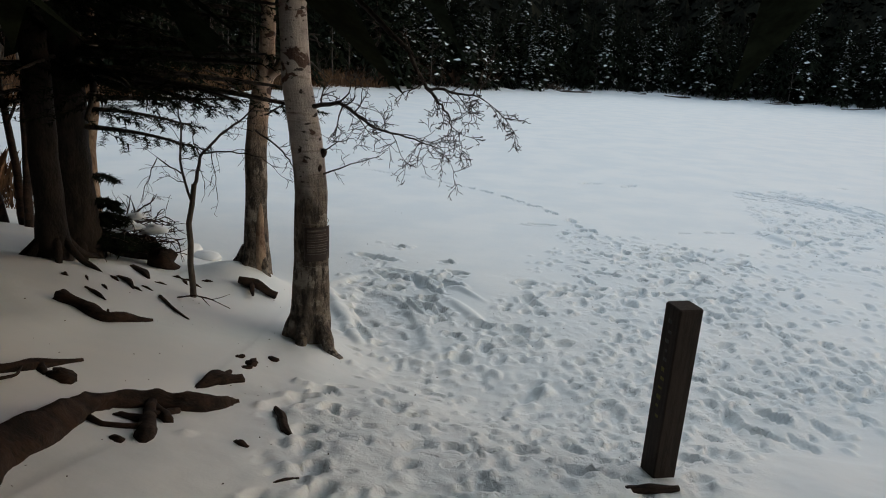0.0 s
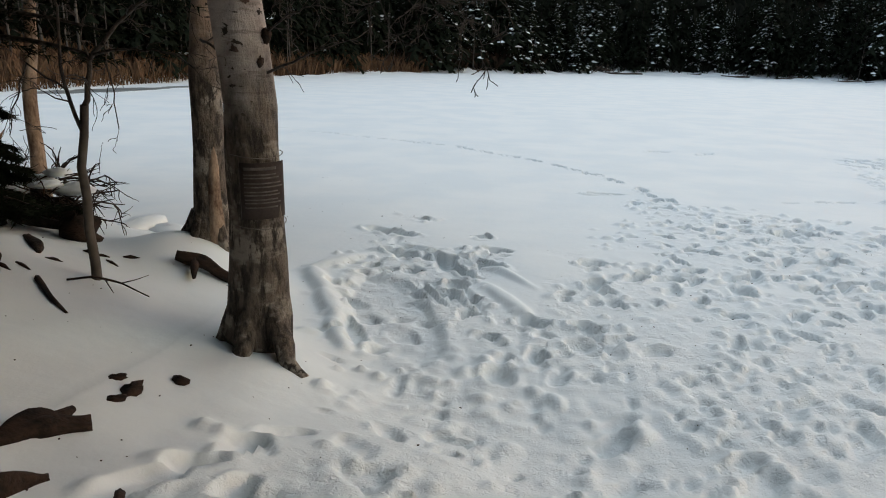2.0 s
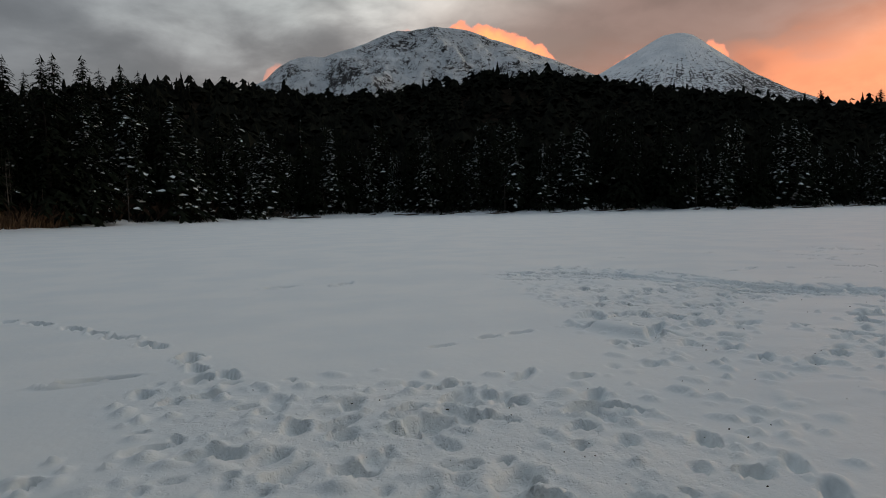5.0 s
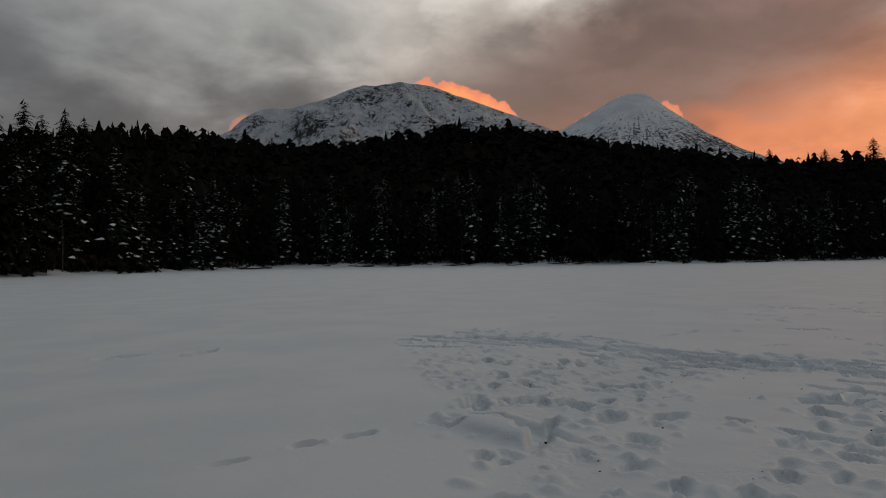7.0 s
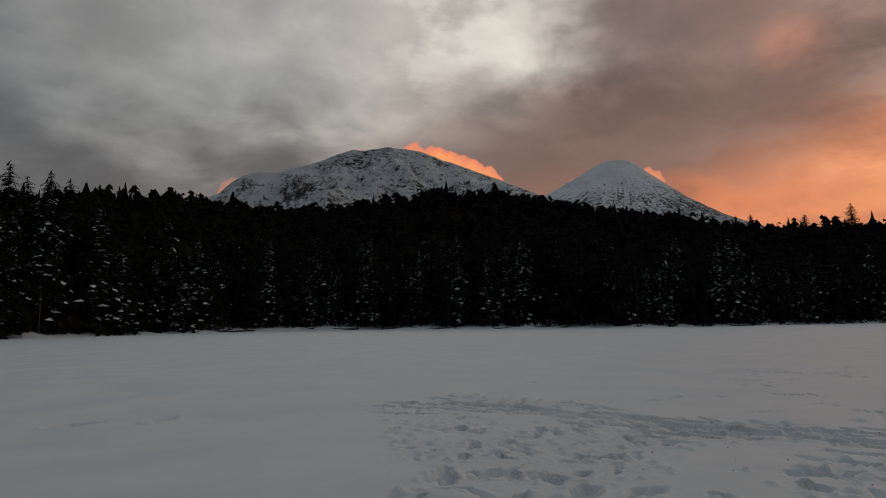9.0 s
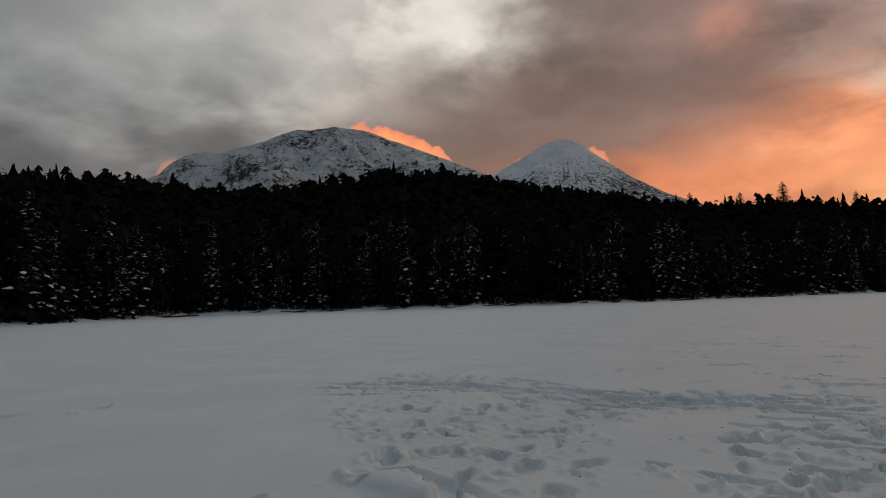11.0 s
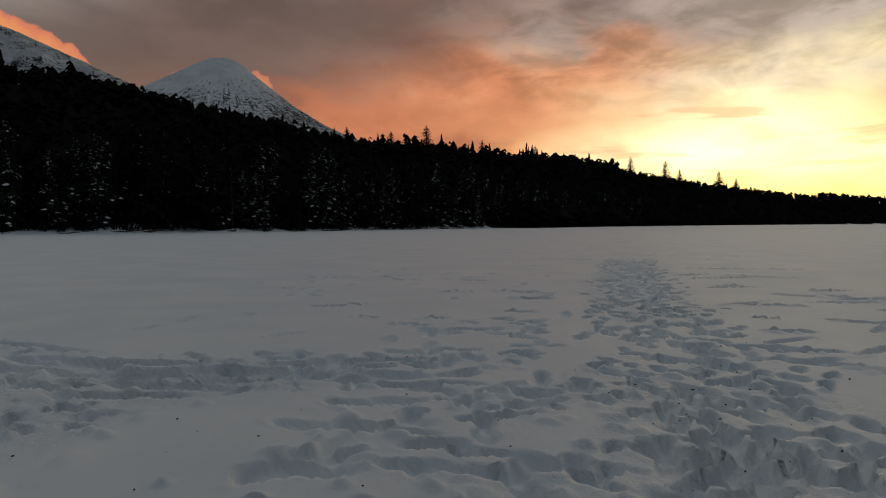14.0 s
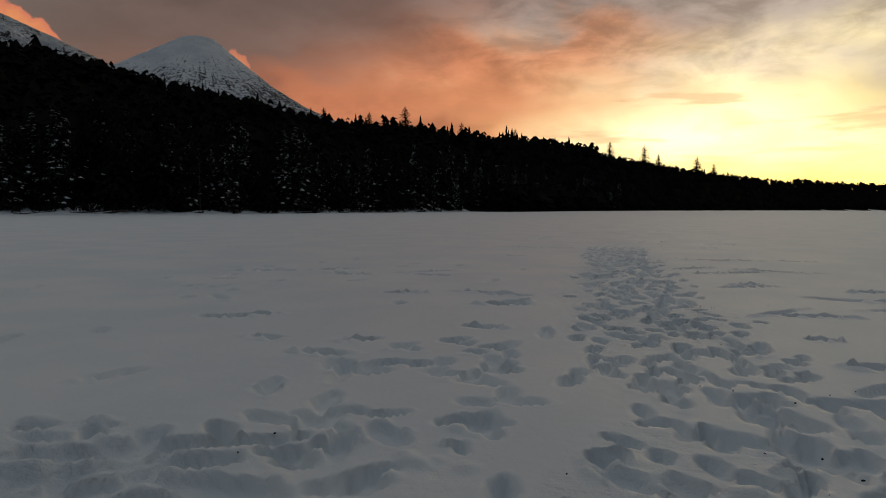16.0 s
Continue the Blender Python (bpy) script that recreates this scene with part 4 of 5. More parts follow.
def rough_tree(v, f, x, y, z, h, w, rng, conic):
    """A small far tree: ragged layers of boughs, drawn to a spire or to a rounded crown."""
    tiers = 6 if conic else 5
    for k in range(tiers):
        t = k / tiers
        r = w * ((1 - t) ** 0.85 if conic else (0.7, 1.0, 0.95, 0.7, 0.42)[k]) * rng.uniform(0.75, 1.25)
        z0 = z + h * (0.12 + 0.84 * t)
        z1 = z0 + h * (rng.uniform(0.20, 0.30) if k < tiers - 1 else 0.16 if conic else rng.uniform(0.06, 0.14))
        cx, cy = x + (0 if conic else rng.gauss(0, 0.28) * w), y + (0 if conic else rng.gauss(0, 0.28) * w)
        q, sides = len(v), 5
        v.append((cx + rng.uniform(-0.12, 0.12) * w, cy + rng.uniform(-0.12, 0.12) * w, z1))
        a0 = rng.uniform(0, 6.3)
        for i in range(2 * sides):
            a = a0 + math.pi * i / sides + rng.uniform(-0.15, 0.15)
            rr = r * (rng.uniform(0.85, 1.35) if i % 2 else rng.uniform(0.45, 0.75))
            v.append((cx + rr * math.cos(a), cy + rr * math.sin(a), z0 + rng.uniform(-0.05, 0.05) * h - (0.035 * h if i % 2 else -0.02 * h)))
        for i in range(2 * sides):
            f.append((q, q + 1 + i, q + 1 + (i + 1) % (2 * sides)))


def build_woods():
    rng = random.Random(31)
    v, f = [], []
    spots = []
    a0, r0, _ = zip(*RIDGE)
    while len(spots) < 5200:
        az = rng.uniform(-50, 112)
        near, far = shore_at(az) + 12, float(np.interp(az, a0, r0)) + 45
        r = near + (far - near) * (rng.random() if rng.random() < 0.75 else rng.uniform(0.7, 1))
        spots.append(at_bearing(az, r))
    # the low hill at the far end of the lake, wooded down to the ice
    for i in range(1900):
        az = rng.uniform(66, 108)
        near, far = shore_at(az) - 8, float(np.interp(az, a0, r0)) + 20
        spots.append(at_bearing(az, near + (far - near) * rng.random() ** 1.6))
    # unseen trees behind the bank, added to keep light off it
    for i in range(420):
        a, r = rng.uniform(112, 310), rng.uniform(16, 75)
        spots.append(at_bearing(a, r))
    P = np.array(spots)
    Z = ground(P[:, 0], P[:, 1])
    D = ashore(P[:, 0], P[:, 1], LAKE)
    for (x, y), z, d in zip(spots, Z, D):
        if d < (4 if math.hypot(x, y) < 230 else -10):
            continue
        h = rng.uniform(8.0, 12.5) if rng.random() < 0.93 else rng.uniform(12, 15)
        left = y > 0 and x < 0.07 * y
        if x > 3.6 * y > 0:
            h *= 0.75
        conic = rng.random() < (0.28 if left else 0.07)
        h *= (0.95 if left else 1.12) if conic else 1.0
        rough_tree(v, f, x, y, z - (0.28 * h if x > 3.6 * y > 0 else 0.5 + 0.05 * h), h if conic else h * 0.9, h * (rng.uniform(0.15, 0.22) if conic else rng.uniform(0.22, 0.36)), rng, conic)
    s = Shape()
    s.v, s.f = v, f
    ob = single("woods", s, WOODS, (0, 0, 0), "dense dark conifer forest covering the hillside, with unseen trees added behind the bank", "forest", smooth=False)
    tagged(ob, kind="stuff")


build_woods()


# ---------------------------------------------------------------- far shore clutter
def build_reeds():
    """Dry reeds at the far end of the bay and a clump at the near bank."""
    rng = random.Random(8)
    s = Shape()
    spots = []
    for _ in range(9000):
        az = rng.uniform(-46, -5)
        spots.append((*at_bearing(az, shore_at(max(az, -38)) + rng.uniform(-0.5, 8) * min(1, (-3 - az) / 14)), rng.uniform(0.9, 1.9)))
    for _ in range(2200):
        spots.append((rng.uniform(-14.5, -9.7), rng.uniform(12.2, 15.0), rng.uniform(0.6, 1.4)))
    P = np.array(spots)
    Z = ground(P[:, 0], P[:, 1])
    for (x, y, h), z in zip(spots, Z):
        a, w = rng.uniform(0, 6.3), 0.004 + 0.00065 * max(math.hypot(x, y) - 14, 0) + 0.004 * rng.random()
        bx, by = rng.gauss(0, 0.16) * h, rng.gauss(0, 0.16) * h
        c, q = math.cos(a) * w, math.sin(a) * w
        s.face((x - c, y - q, z - 0.1), (x + c, y + q, z - 0.1), (x + bx + c * 0.5, y + by + q * 0.5, z + h * 0.8), (x + bx * 1.5, y + by * 1.5, z + h))
    tagged(single("reeds", s, REED, (0, 0, 0), "dry brown reeds along the frozen lake edge", "reeds", smooth=False), kind="stuff")


build_reeds()


def build_undergrowth(name, lo, hi, count, tall, mat, label, seed):
    """Low bare bushes that close the foot of the far woods."""
    rng = random.Random(seed)
    s = Shape()
    spots = []
    for _ in range(count):
        az = rng.uniform(lo, hi)
        spots.append((*at_bearing(az, shore_at(az) + rng.uniform(0.6, 9) + (9 if az < -8 else 0)), rng.uniform(0.3, 1.0) * tall))
    P = np.array(spots)
    Z = ground(P[:, 0], P[:, 1])
    for (x, y, h), z in zip(spots, Z):
        for _ in range(9):
            a, w = rng.uniform(0, 6.3), rng.uniform(0.12, 0.4) * h
            b = a + rng.uniform(-0.35, 0.35)
            s.face((x, y, z - 0.2), (x + math.cos(a) * w, y + math.sin(a) * w, z + h * rng.uniform(0.2, 0.6)), (x + math.cos(b) * w * 1.8, y + math.sin(b) * w * 1.8, z + h * rng.uniform(0.5, 1.0)))
    tagged(single(name, s, mat, (0, 0, 0), label, "bushes", smooth=False), kind="stuff")


# dark bushes added over pale shore snow, standing in for the shade there
build_undergrowth("undergrowth", -8, 100, 2100, 2.3, WOODS, "dark bare bushes added to darken the foot of the woods", 18)
build_undergrowth("thicket", -46, 4, 900, 4.0, THICKET, "brown leafless thicket at the foot of the woods", 19)


def build_driftwood():
    rng = random.Random(22)
    for i in range(34):
        az = rng.uniform(6, 60) if i > 6 else rng.uniform(9, 24)
        r = shore_at(az) - rng.uniform(-0.6, 1.6)
        x, y = at_bearing(az, r)
        z = level(x, y)
        length, rad = rng.uniform(2.0, 6.5), rng.uniform(0.10, 0.22)
        turn = -radians(az) + rng.gauss(0, 0.35)
        ob = thing("log", (x, y, z), "fallen grey log with snow on it on the far shore", "log", "driftwood on the far shore")
        w = Vector((math.cos(turn), math.sin(turn), rng.uniform(0, 0.16)))
        pts = [w * (length * (t - 0.5)) + Vector((0, 0, rad * 0.8 + rng.uniform(0, 0.08))) for t in (0, 0.25, 0.5, 0.75, 1)]
        s = Shape()
        s.tube(pts, [rad, rad * 0.95, rad * 0.9, rad * 0.8, rad * 0.6], 7, 0.1, rng)
        for _ in range(rng.randrange(0, 4)):
            p = pts[rng.randrange(1, 5)]
            e = Vector((rng.uniform(-0.7, 0.7), rng.uniform(-0.7, 0.7), rng.uniform(0.2, 1.1)))
            s.tube([p, p + e * 0.6, p + e * 1.1], [rad * 0.4, rad * 0.25, rad * 0.1], 5)
        part("wood", s, TWIGS_FAR, ob)
        s = Shape()
        s.tube([p + Vector((0, 0, rad * 0.6)) for p in pts[:4]], [rad * 0.4, rad * 0.55, rad * 0.5, rad * 0.25], 6, 0.2, rng)
        part("snow", s, SNOW, ob, "snow lying along the log")
    # the heap of branches
    az = 9.0
    x, y = at_bearing(az, shore_at(az) - 0.5)
    ob = thing("brushwood", (x, y, level(x, y)), "heap of broken grey branches on the far shore", "branches")
    for _ in range(16):
        s = Shape()
        a = rng.uniform(0, 6.3)
        o = Vector((rng.uniform(-2.2, 2.2), rng.uniform(-0.8, 0.8), rng.uniform(0, 0.7)))
        w = Vector((math.cos(a), math.sin(a) * 0.5, rng.uniform(0.1, 0.7)))
        s.tube([o, o + w * 1.0, o + w * 1.7 + Vector((0, 0, rng.uniform(-0.4, 0.4)))], [0.1, 0.07, 0.03], 5)
        part("branch", s, TWIGS_FAR, ob)


build_driftwood()


# ---------------------------------------------------------------- near bank
def trunk_shape(path, radii, sides, seed):
    """A trunk with a fluted, slightly uneven surface."""
    rng = random.Random(seed)
    pts, rad = [], []
    for i in range(len(path) - 1):
        a, b = Vector(path[i]), Vector(path[i + 1])
        n = max(2, int((b - a).length / 0.22))
        for k in range(n):
            t = k / n
            pts.append(a.lerp(b, t) + Vector((rng.gauss(0, 0.006), rng.gauss(0, 0.006), 0)))
            rad.append(radii[i] * (1 - t) + radii[i + 1] * t)
    pts.append(Vector(path[-1]))
    rad.append(radii[-1])
    s = Shape()
    s.tube(pts, rad, sides)
    phase = rng.uniform(0, 6)
    for q in range(len(s.v)):
        i, k = divmod(q, sides)
        a = 2 * math.pi * k / sides
        grow = min(1.0, rad[min(i, len(rad) - 1)] / rad[0])
        flute = 1 + grow ** 2 * (0.07 * math.sin(3 * a + phase) + 0.05 * math.sin(5 * a + 2 * phase)) + rng.uniform(-0.022, 0.022) + 0.03 * math.sin(i * 0.9 + 2 * math.cos(a))
        c = pts[min(i, len(pts) - 1)]
        v = Vector(s.v[q])
        s.v[q] = tuple(c + (v - c) * flute)
    return s


def root_shape(start, turn, length, r, seed, drop):
    rng = random.Random(seed)
    s = Shape()
    p, pts, rad = Vector(start), [], []
    for i in range(6):
        t = i / 5
        pts.append(p + Vector((math.cos(turn) * length * t, math.sin(turn) * length * t, -drop * (1 - (1 - t) ** 2) + rng.uniform(-0.01, 0.01))))
        turn += rng.uniform(-0.12, 0.12)
        rad.append(r * (1 - 0.6 * t))
    s.tube(pts, rad, 8, 0.10, rng)
    return s


def rel(points, at):
    return [tuple(Vector(p) - Vector(at)) for p in points]


def twigs(s, at, way, length, r, depth, rng, bend=0.35, sag=0.0, kids=3, shrink=0.62):
    """A branching spray of thin twigs."""
    pts, q, w = [Vector(at)], Vector(at), Vector(way).normalized()
    n = 5
    for _ in range(n):
        w = (w + Vector((rng.uniform(-1, 1), rng.uniform(-1, 1), rng.uniform(-1, 1) - sag)) * bend).normalized()
        q = q + w * (length / n)
        pts.append(q.copy())
    s.tube(pts, [max(0.0028, r * (1 - 0.13 * i)) for i in range(n + 1)], 5 if r > 0.008 else 4, cap=False)
    if depth > 0:
        for _ in range(kids):
            k = rng.randrange(1, n + 1)
            side = Vector((rng.uniform(-1, 1), rng.uniform(-1, 1), rng.uniform(-0.8, 0.8)))
            twigs(s, pts[k], w * 0.7 + side * 0.8, length * shrink * rng.uniform(0.6, 1.15), r * 0.58, depth - 1, rng, bend, sag, kids, shrink)


def limb(points, radii, seed, parent, name="limb", mat=None, spray=0.8, depth=3, sag=0.05, kids=3, every=2, label=""):
    """A limb along given points with twigs springing from it."""
    rng = random.Random(seed)
    s = Shape()
    pts = [Vector(p) for p in points]
    fine, rad = [], []
    for i in range(len(pts) - 1):
        for k in range(4):
            t = k / 4
            fine.append(pts[i].lerp(pts[i + 1], t) + Vector((rng.gauss(0, 0.008), rng.gauss(0, 0.008), rng.gauss(0, 0.008))))
            rad.append(radii[i] * (1 - t) + radii[i + 1] * t)
    fine.append(pts[-1])
    rad.append(radii[-1])
    s.tube(fine, rad, 7)
    wood = part(name, s, mat or TWIG, parent, label)
    s = Shape()
    for i in range(2, len(fine), every):
        w = (fine[i] - fine[i - 1]).normalized() + Vector((rng.uniform(-1, 1), rng.uniform(-1, 1), rng.uniform(-1, 1)))
        twigs(s, fine[i], w, spray * rng.uniform(0.5, 1.0), rad[i] * 0.5, depth - 1, rng, 0.32, sag, kids)
    tagged(part("twig_spray", s, TWIG, wood), kind="stuff")
    return wood


def lies(x, y, up=0.0):
    return (x, y, level(x, y) + up)


def build_birches():
    at = lies(-1.55, 7.58, -0.1)
    ob = thing("birch_tree", Vector(at) + Vector((-0.07, 0.22, -0.03)), "old birch with scarred pale bark and a brown notice on it", "birch tree")
    trunk = part("trunk", trunk_shape(rel([(-1.58, 7.58, 0.15), (-1.57, 7.58, 0.45), (-1.55, 7.58, 0.82), (-1.53, 7.58, 1.45), (-1.52, 7.58, 2.3), (-1.60, 7.58, 3.0), (-1.69, 7.58, 3.6),
                                   (-1.73, 7.58, 4.4), (-1.78, 7.6, 6.0), (-1.85, 7.6, 9.0)], at), [0.20, 0.275, 0.235, 0.202, 0.190, 0.183, 0.166, 0.155, 0.13, 0.05], 22, 3), BIRCH, ob)
    for i, (a, le, r, up) in enumerate(((-1.75, 0.42, 0.10, 0.46), (-0.70, 0.46, 0.11, 0.50), (3.5, 0.36, 0.12, 0.46), (1.7, 0.45, 0.12, 0.5))):
        part("root", root_shape((0.16 * math.cos(a), 0.16 * math.sin(a), up), a, le, r, 30 + i, 0.48), BIRCH, trunk)
    s = Shape()
    rng = random.Random(2)
    s.blob(Vector((-1.37, 7.5, 2.80)) - Vector(at), (0.04, 0.03, 0.05), rng, 0.25, 6, 9, flat=-1)
    part("knot", s, DEADWOOD, trunk, "dark burl on the trunk")
    s = Shape()
    s.blob(Vector((-1.42, 7.47, 2.62)) - Vector(at), (0.04, 0.04, 0.05), rng, 0.2, 6, 9, flat=-1)
    part("knot", s, DEADWOOD, trunk, "dark burl on the trunk")
    R = lambda pts: rel(pts, at)
    limb(R([(-1.58, 7.5, 3.33), (-1.19, 7.5, 3.40), (-1.0, 7.4, 3.30), (-0.72, 7.2, 3.15), (-0.36, 7.05, 3.10), (0.02, 6.9, 3.0)]), [0.030, 0.024, 0.020, 0.015, 0.010, 0.005], 41, ob, spray=0.48, sag=0.0, depth=4, every=1)
    limb(R([(-1.7, 7.5, 4.6), (-0.9, 6.6, 4.5), (-0.31, 6.0, 4.0), (-0.15, 5.9, 3.72), (0.0, 5.9, 3.55), (0.10, 5.9, 3.42), (0.13, 5.9, 3.30)]), [0.035, 0.03, 0.024, 0.018, 0.012, 0.008, 0.004], 42, ob, spray=0.36, sag=0.0, depth=4, every=2)
    limb(R([(-0.15, 5.9, 3.68), (0.1, 5.9, 3.66), (0.32, 5.9, 3.64), (0.5, 5.9, 3.54)]), [0.015, 0.012, 0.008, 0.004], 43, ob, spray=0.36, sag=0.0, depth=4, every=1)
    limb(R([(-1.42, 7.5, 2.52), (-1.1, 7.45, 2.66), (-0.83, 7.4, 2.76)]), [0.012, 0.008, 0.004], 44, ob, spray=0.3, depth=2)
    limb(R([(-1.42, 7.5, 2.78), (-1.2, 7.45, 2.95), (-1.0, 7.4, 3.0)]), [0.010, 0.007, 0.004], 45, ob, spray=0.3, depth=2)
    limb(R([(-1.72, 7.6, 5.0), (-2.6, 7.3, 6.2), (-3.2, 7.0, 7.4)]), [0.06, 0.04, 0.02], 46, ob, spray=1.3, depth=3)
    limb(R([(-1.75, 7.6, 5.6), (-0.9, 8.2, 7.0), (-0.4, 8.6, 8.2)]), [0.06, 0.04, 0.02], 47, ob, spray=1.3, depth=3)

    at = lies(-2.95, 9.95, -0.1)
    ob = thing("birch_tree", at, "slanting birch with reddish split bark at the lake edge", "birch tree")
    R = lambda pts: rel(pts, at)
    trunk = part("trunk", trunk_shape(R([(-2.98, 9.95, 0.15), (-2.98, 9.95, 0.48), (-2.95, 9.95, 0.9), (-2.91, 9.95, 1.6), (-2.91, 9.95, 2.4), (-2.84, 9.95, 3.1), (-2.70, 9.95, 3.75),
                                 (-2.66, 9.95, 4.6), (-2.5, 9.95, 6.5), (-2.4, 10, 9)]), [0.31, 0.265, 0.20, 0.165, 0.165, 0.15, 0.125, 0.10, 0.08, 0.04], 18, 5), TAN_BIRCH, ob)
    part("split_bark", trunk_shape(R([(-2.86, 9.80, 0.25), (-2.84, 9.82, 0.8), (-2.83, 9.84, 1.4), (-2.84, 9.86, 1.8)]), [0.10, 0.085, 0.06, 0.02], 9, 6), RUST, trunk, "torn reddish bark")
    for i, (a, le, r, up) in enumerate(((3.1, 0.5, 0.09, 0.42), (-0.7, 0.3, 0.08, 0.40), (-1.9, 0.35, 0.08, 0.42))):
        part("root", root_shape((0.14 * math.cos(a), 0.14 * math.sin(a), up), a, le, r, 60 + i, 0.48), TAN_BIRCH, trunk)
    limb(R([(-2.70, 9.9, 3.5), (-2.45, 9.85, 3.7), (-2.35, 9.85, 4.2)]), [0.07, 0.06, 0.05], 51, ob, mat=TAN_BIRCH, spray=0.6, depth=2)
    limb(R([(-2.85, 9.8, 2.75), (-2.2, 8.6, 2.68), (-1.95, 8.1, 2.62), (-1.8, 7.9, 2.45)]), [0.016, 0.012, 0.009, 0.005], 52, ob, spray=0.4, depth=2)
    limb(R([(-2.85, 9.8, 3.2), (-3.4, 9.4, 3.6), (-4.0, 9.2, 3.5)]), [0.02, 0.014, 0.007], 53, ob, spray=0.6, depth=3)
    limb(R([(-2.7, 9.9, 3.0), (-2.3, 9.8, 3.25), (-1.9, 9.7, 3.3)]), [0.015, 0.010, 0.005], 54, ob, spray=0.5, depth=3)

    at = lies(-7.08, 12.9, -0.1)
    ob = thing("birch_tree", at, "thin reddish birch on the lake edge", "birch tree")
    part("trunk", trunk_shape(rel([(-7.10, 12.9, 0.0), (-7.10, 12.9, 0.3), (-7.09, 12.9, 1.0), (-7.08, 12.9, 1.8), (-6.95, 12.9, 2.5), (-6.85, 12.9, 3.2), (-6.8, 12.9, 6.5)], at),
                              [0.15, 0.125, 0.11, 0.10, 0.095, 0.085, 0.04], 12, 9), RUST, ob)
    limb(rel([(-6.85, 12.9, 3.4), (-6.3, 12.7, 4.0), (-5.8, 12.6, 4.3)], at), [0.03, 0.02, 0.01], 55, ob, spray=0.8, depth=3)


build_birches()


def build_saplings():
    at = lies(-3.33, 8.3, -0.08)
    R = lambda pts: rel(pts, at)
    ob = thing("sapling", at, "crooked leafless sapling standing in the snow", "sapling")
    part("trunk", trunk_shape(R([(-3.33, 8.3, 0.45), (-3.34, 8.3, 1.1), (-3.33, 8.3, 1.65), (-3.24, 8.3, 2.18)]), [0.046, 0.040, 0.038, 0.034], 9, 11), PALE, ob)
    limb(R([(-3.24, 8.3, 2.15), (-3.14, 8.3, 2.55), (-2.95, 8.3, 2.78), (-2.6, 8.3, 3.05), (-2.38, 8.3, 3.25)]), [0.026, 0.02, 0.016, 0.012, 0.008], 71, ob, spray=0.5, depth=3, sag=0.12)
    limb(R([(-3.30, 8.3, 1.95), (-3.40, 8.3, 2.5), (-3.36, 8.3, 2.95), (-3.45, 8.3, 3.4)]), [0.018, 0.015, 0.011, 0.006], 72, ob, spray=0.5, depth=3, sag=0.12)
    limb(R([(-3.12, 8.3, 2.60), (-2.7, 8.2, 2.66), (-2.3, 8.1, 2.62), (-2.1, 8.0, 2.5)]), [0.013, 0.010, 0.007, 0.004], 73, ob, spray=0.35, depth=2, sag=0.1)
    limb(R([(-3.38, 8.3, 2.3), (-3.7, 8.3, 2.5), (-3.85, 8.3, 2.2), (-3.95, 8.3, 1.9)]), [0.010, 0.008, 0.006, 0.004], 74, ob, spray=0.4, depth=2, sag=0.25)
    limb(R([(-3.0, 8.3, 2.7), (-2.95, 8.25, 2.4), (-2.9, 8.2, 2.0)]), [0.008, 0.006, 0.004], 75, ob, spray=0.3, depth=2, sag=0.35)
    rng = random.Random(80)
    for i, (x, y, h, lean) in enumerate(((-8.25, 11.8, 4.4, -0.06), (-7.95, 11.9, 4.0, -0.05), (-7.75, 11.75, 4.2, 0.10), (-7.7, 12.1, 3.6, 0.03), (-8.8, 12.0, 3.5, -0.1))):
        at = lies(x, y, -0.08)
        ob = thing("sapling", at, "brown leafless stem in a clump at the bank", "sapling", "clump of stems")
        path = [(lean * h * t ** 1.5 + rng.gauss(0, 0.02), rng.gauss(0, 0.03), h * t) for t in (0, 0.15, 0.3, 0.5, 0.7, 1)]
        part("trunk", trunk_shape(path, [0.085, 0.075, 0.07, 0.06, 0.045, 0.015], 9, 81 + i), DEADWOOD, ob)
        limb([path[3], (path[3][0] + 0.4, path[3][1], path[3][2] + 0.7), (path[3][0] + 0.6, path[3][1], path[3][2] + 1.3)], [0.03, 0.02, 0.01], 90 + i, ob, spray=0.6, depth=3)


build_saplings()


def needle_bough(crown, wood, base, turn, length, droop, rng):
    """A spruce bough with side twigs clad in needles."""
    out, side = Vector((math.cos(turn), math.sin(turn), 0)), Vector((-math.sin(turn), math.cos(turn), 0))
    spine = [base + out * (length * t) + Vector((0, 0, -droop * length * t * t)) + side * (0.05 * length * math.sin(3 * t)) for t in [i / 9 for i in range(10)]]
    wood.tube(spine, [0.022 * length * (1 - 0.8 * i / 9) + 0.004 for i in range(10)], 5, cap=False)
    for i in range(1, 10):
        for sgn in (-1, 1):
            if rng.random() < 0.12:
                continue
            le = length * (0.42 - 0.30 * i / 9) * rng.uniform(0.6, 1.2) + 0.06
            w = (out * rng.uniform(0.5, 0.9) + side * sgn).normalized()
            tip = spine[i] + w * le + Vector((0, 0, -le * rng.uniform(0.1, 0.5)))
            crown_pts = [spine[i].lerp(tip, t) for t in (0, 0.33, 0.66, 1)]
            for a, b in zip(crown_pts, crown_pts[1:]):
                v = (b - a).cross(Vector((0, 0, 1))).normalized()
                for k in range(6):
                    o = a.lerp(b, (k + 0.5) / 6)
                    n = 0.065 * rng.uniform(0.6, 1.3)
                    d = (b - a).normalized()
                    for q in (-1, 1):
                        up = Vector((0, 0, rng.uniform(-0.9, 0.6)))
                        crown.face(o - d * 0.016, o + d * 0.016, o + v * (q * n) + d * n * rng.uniform(0.4, 1.4) + up * n)


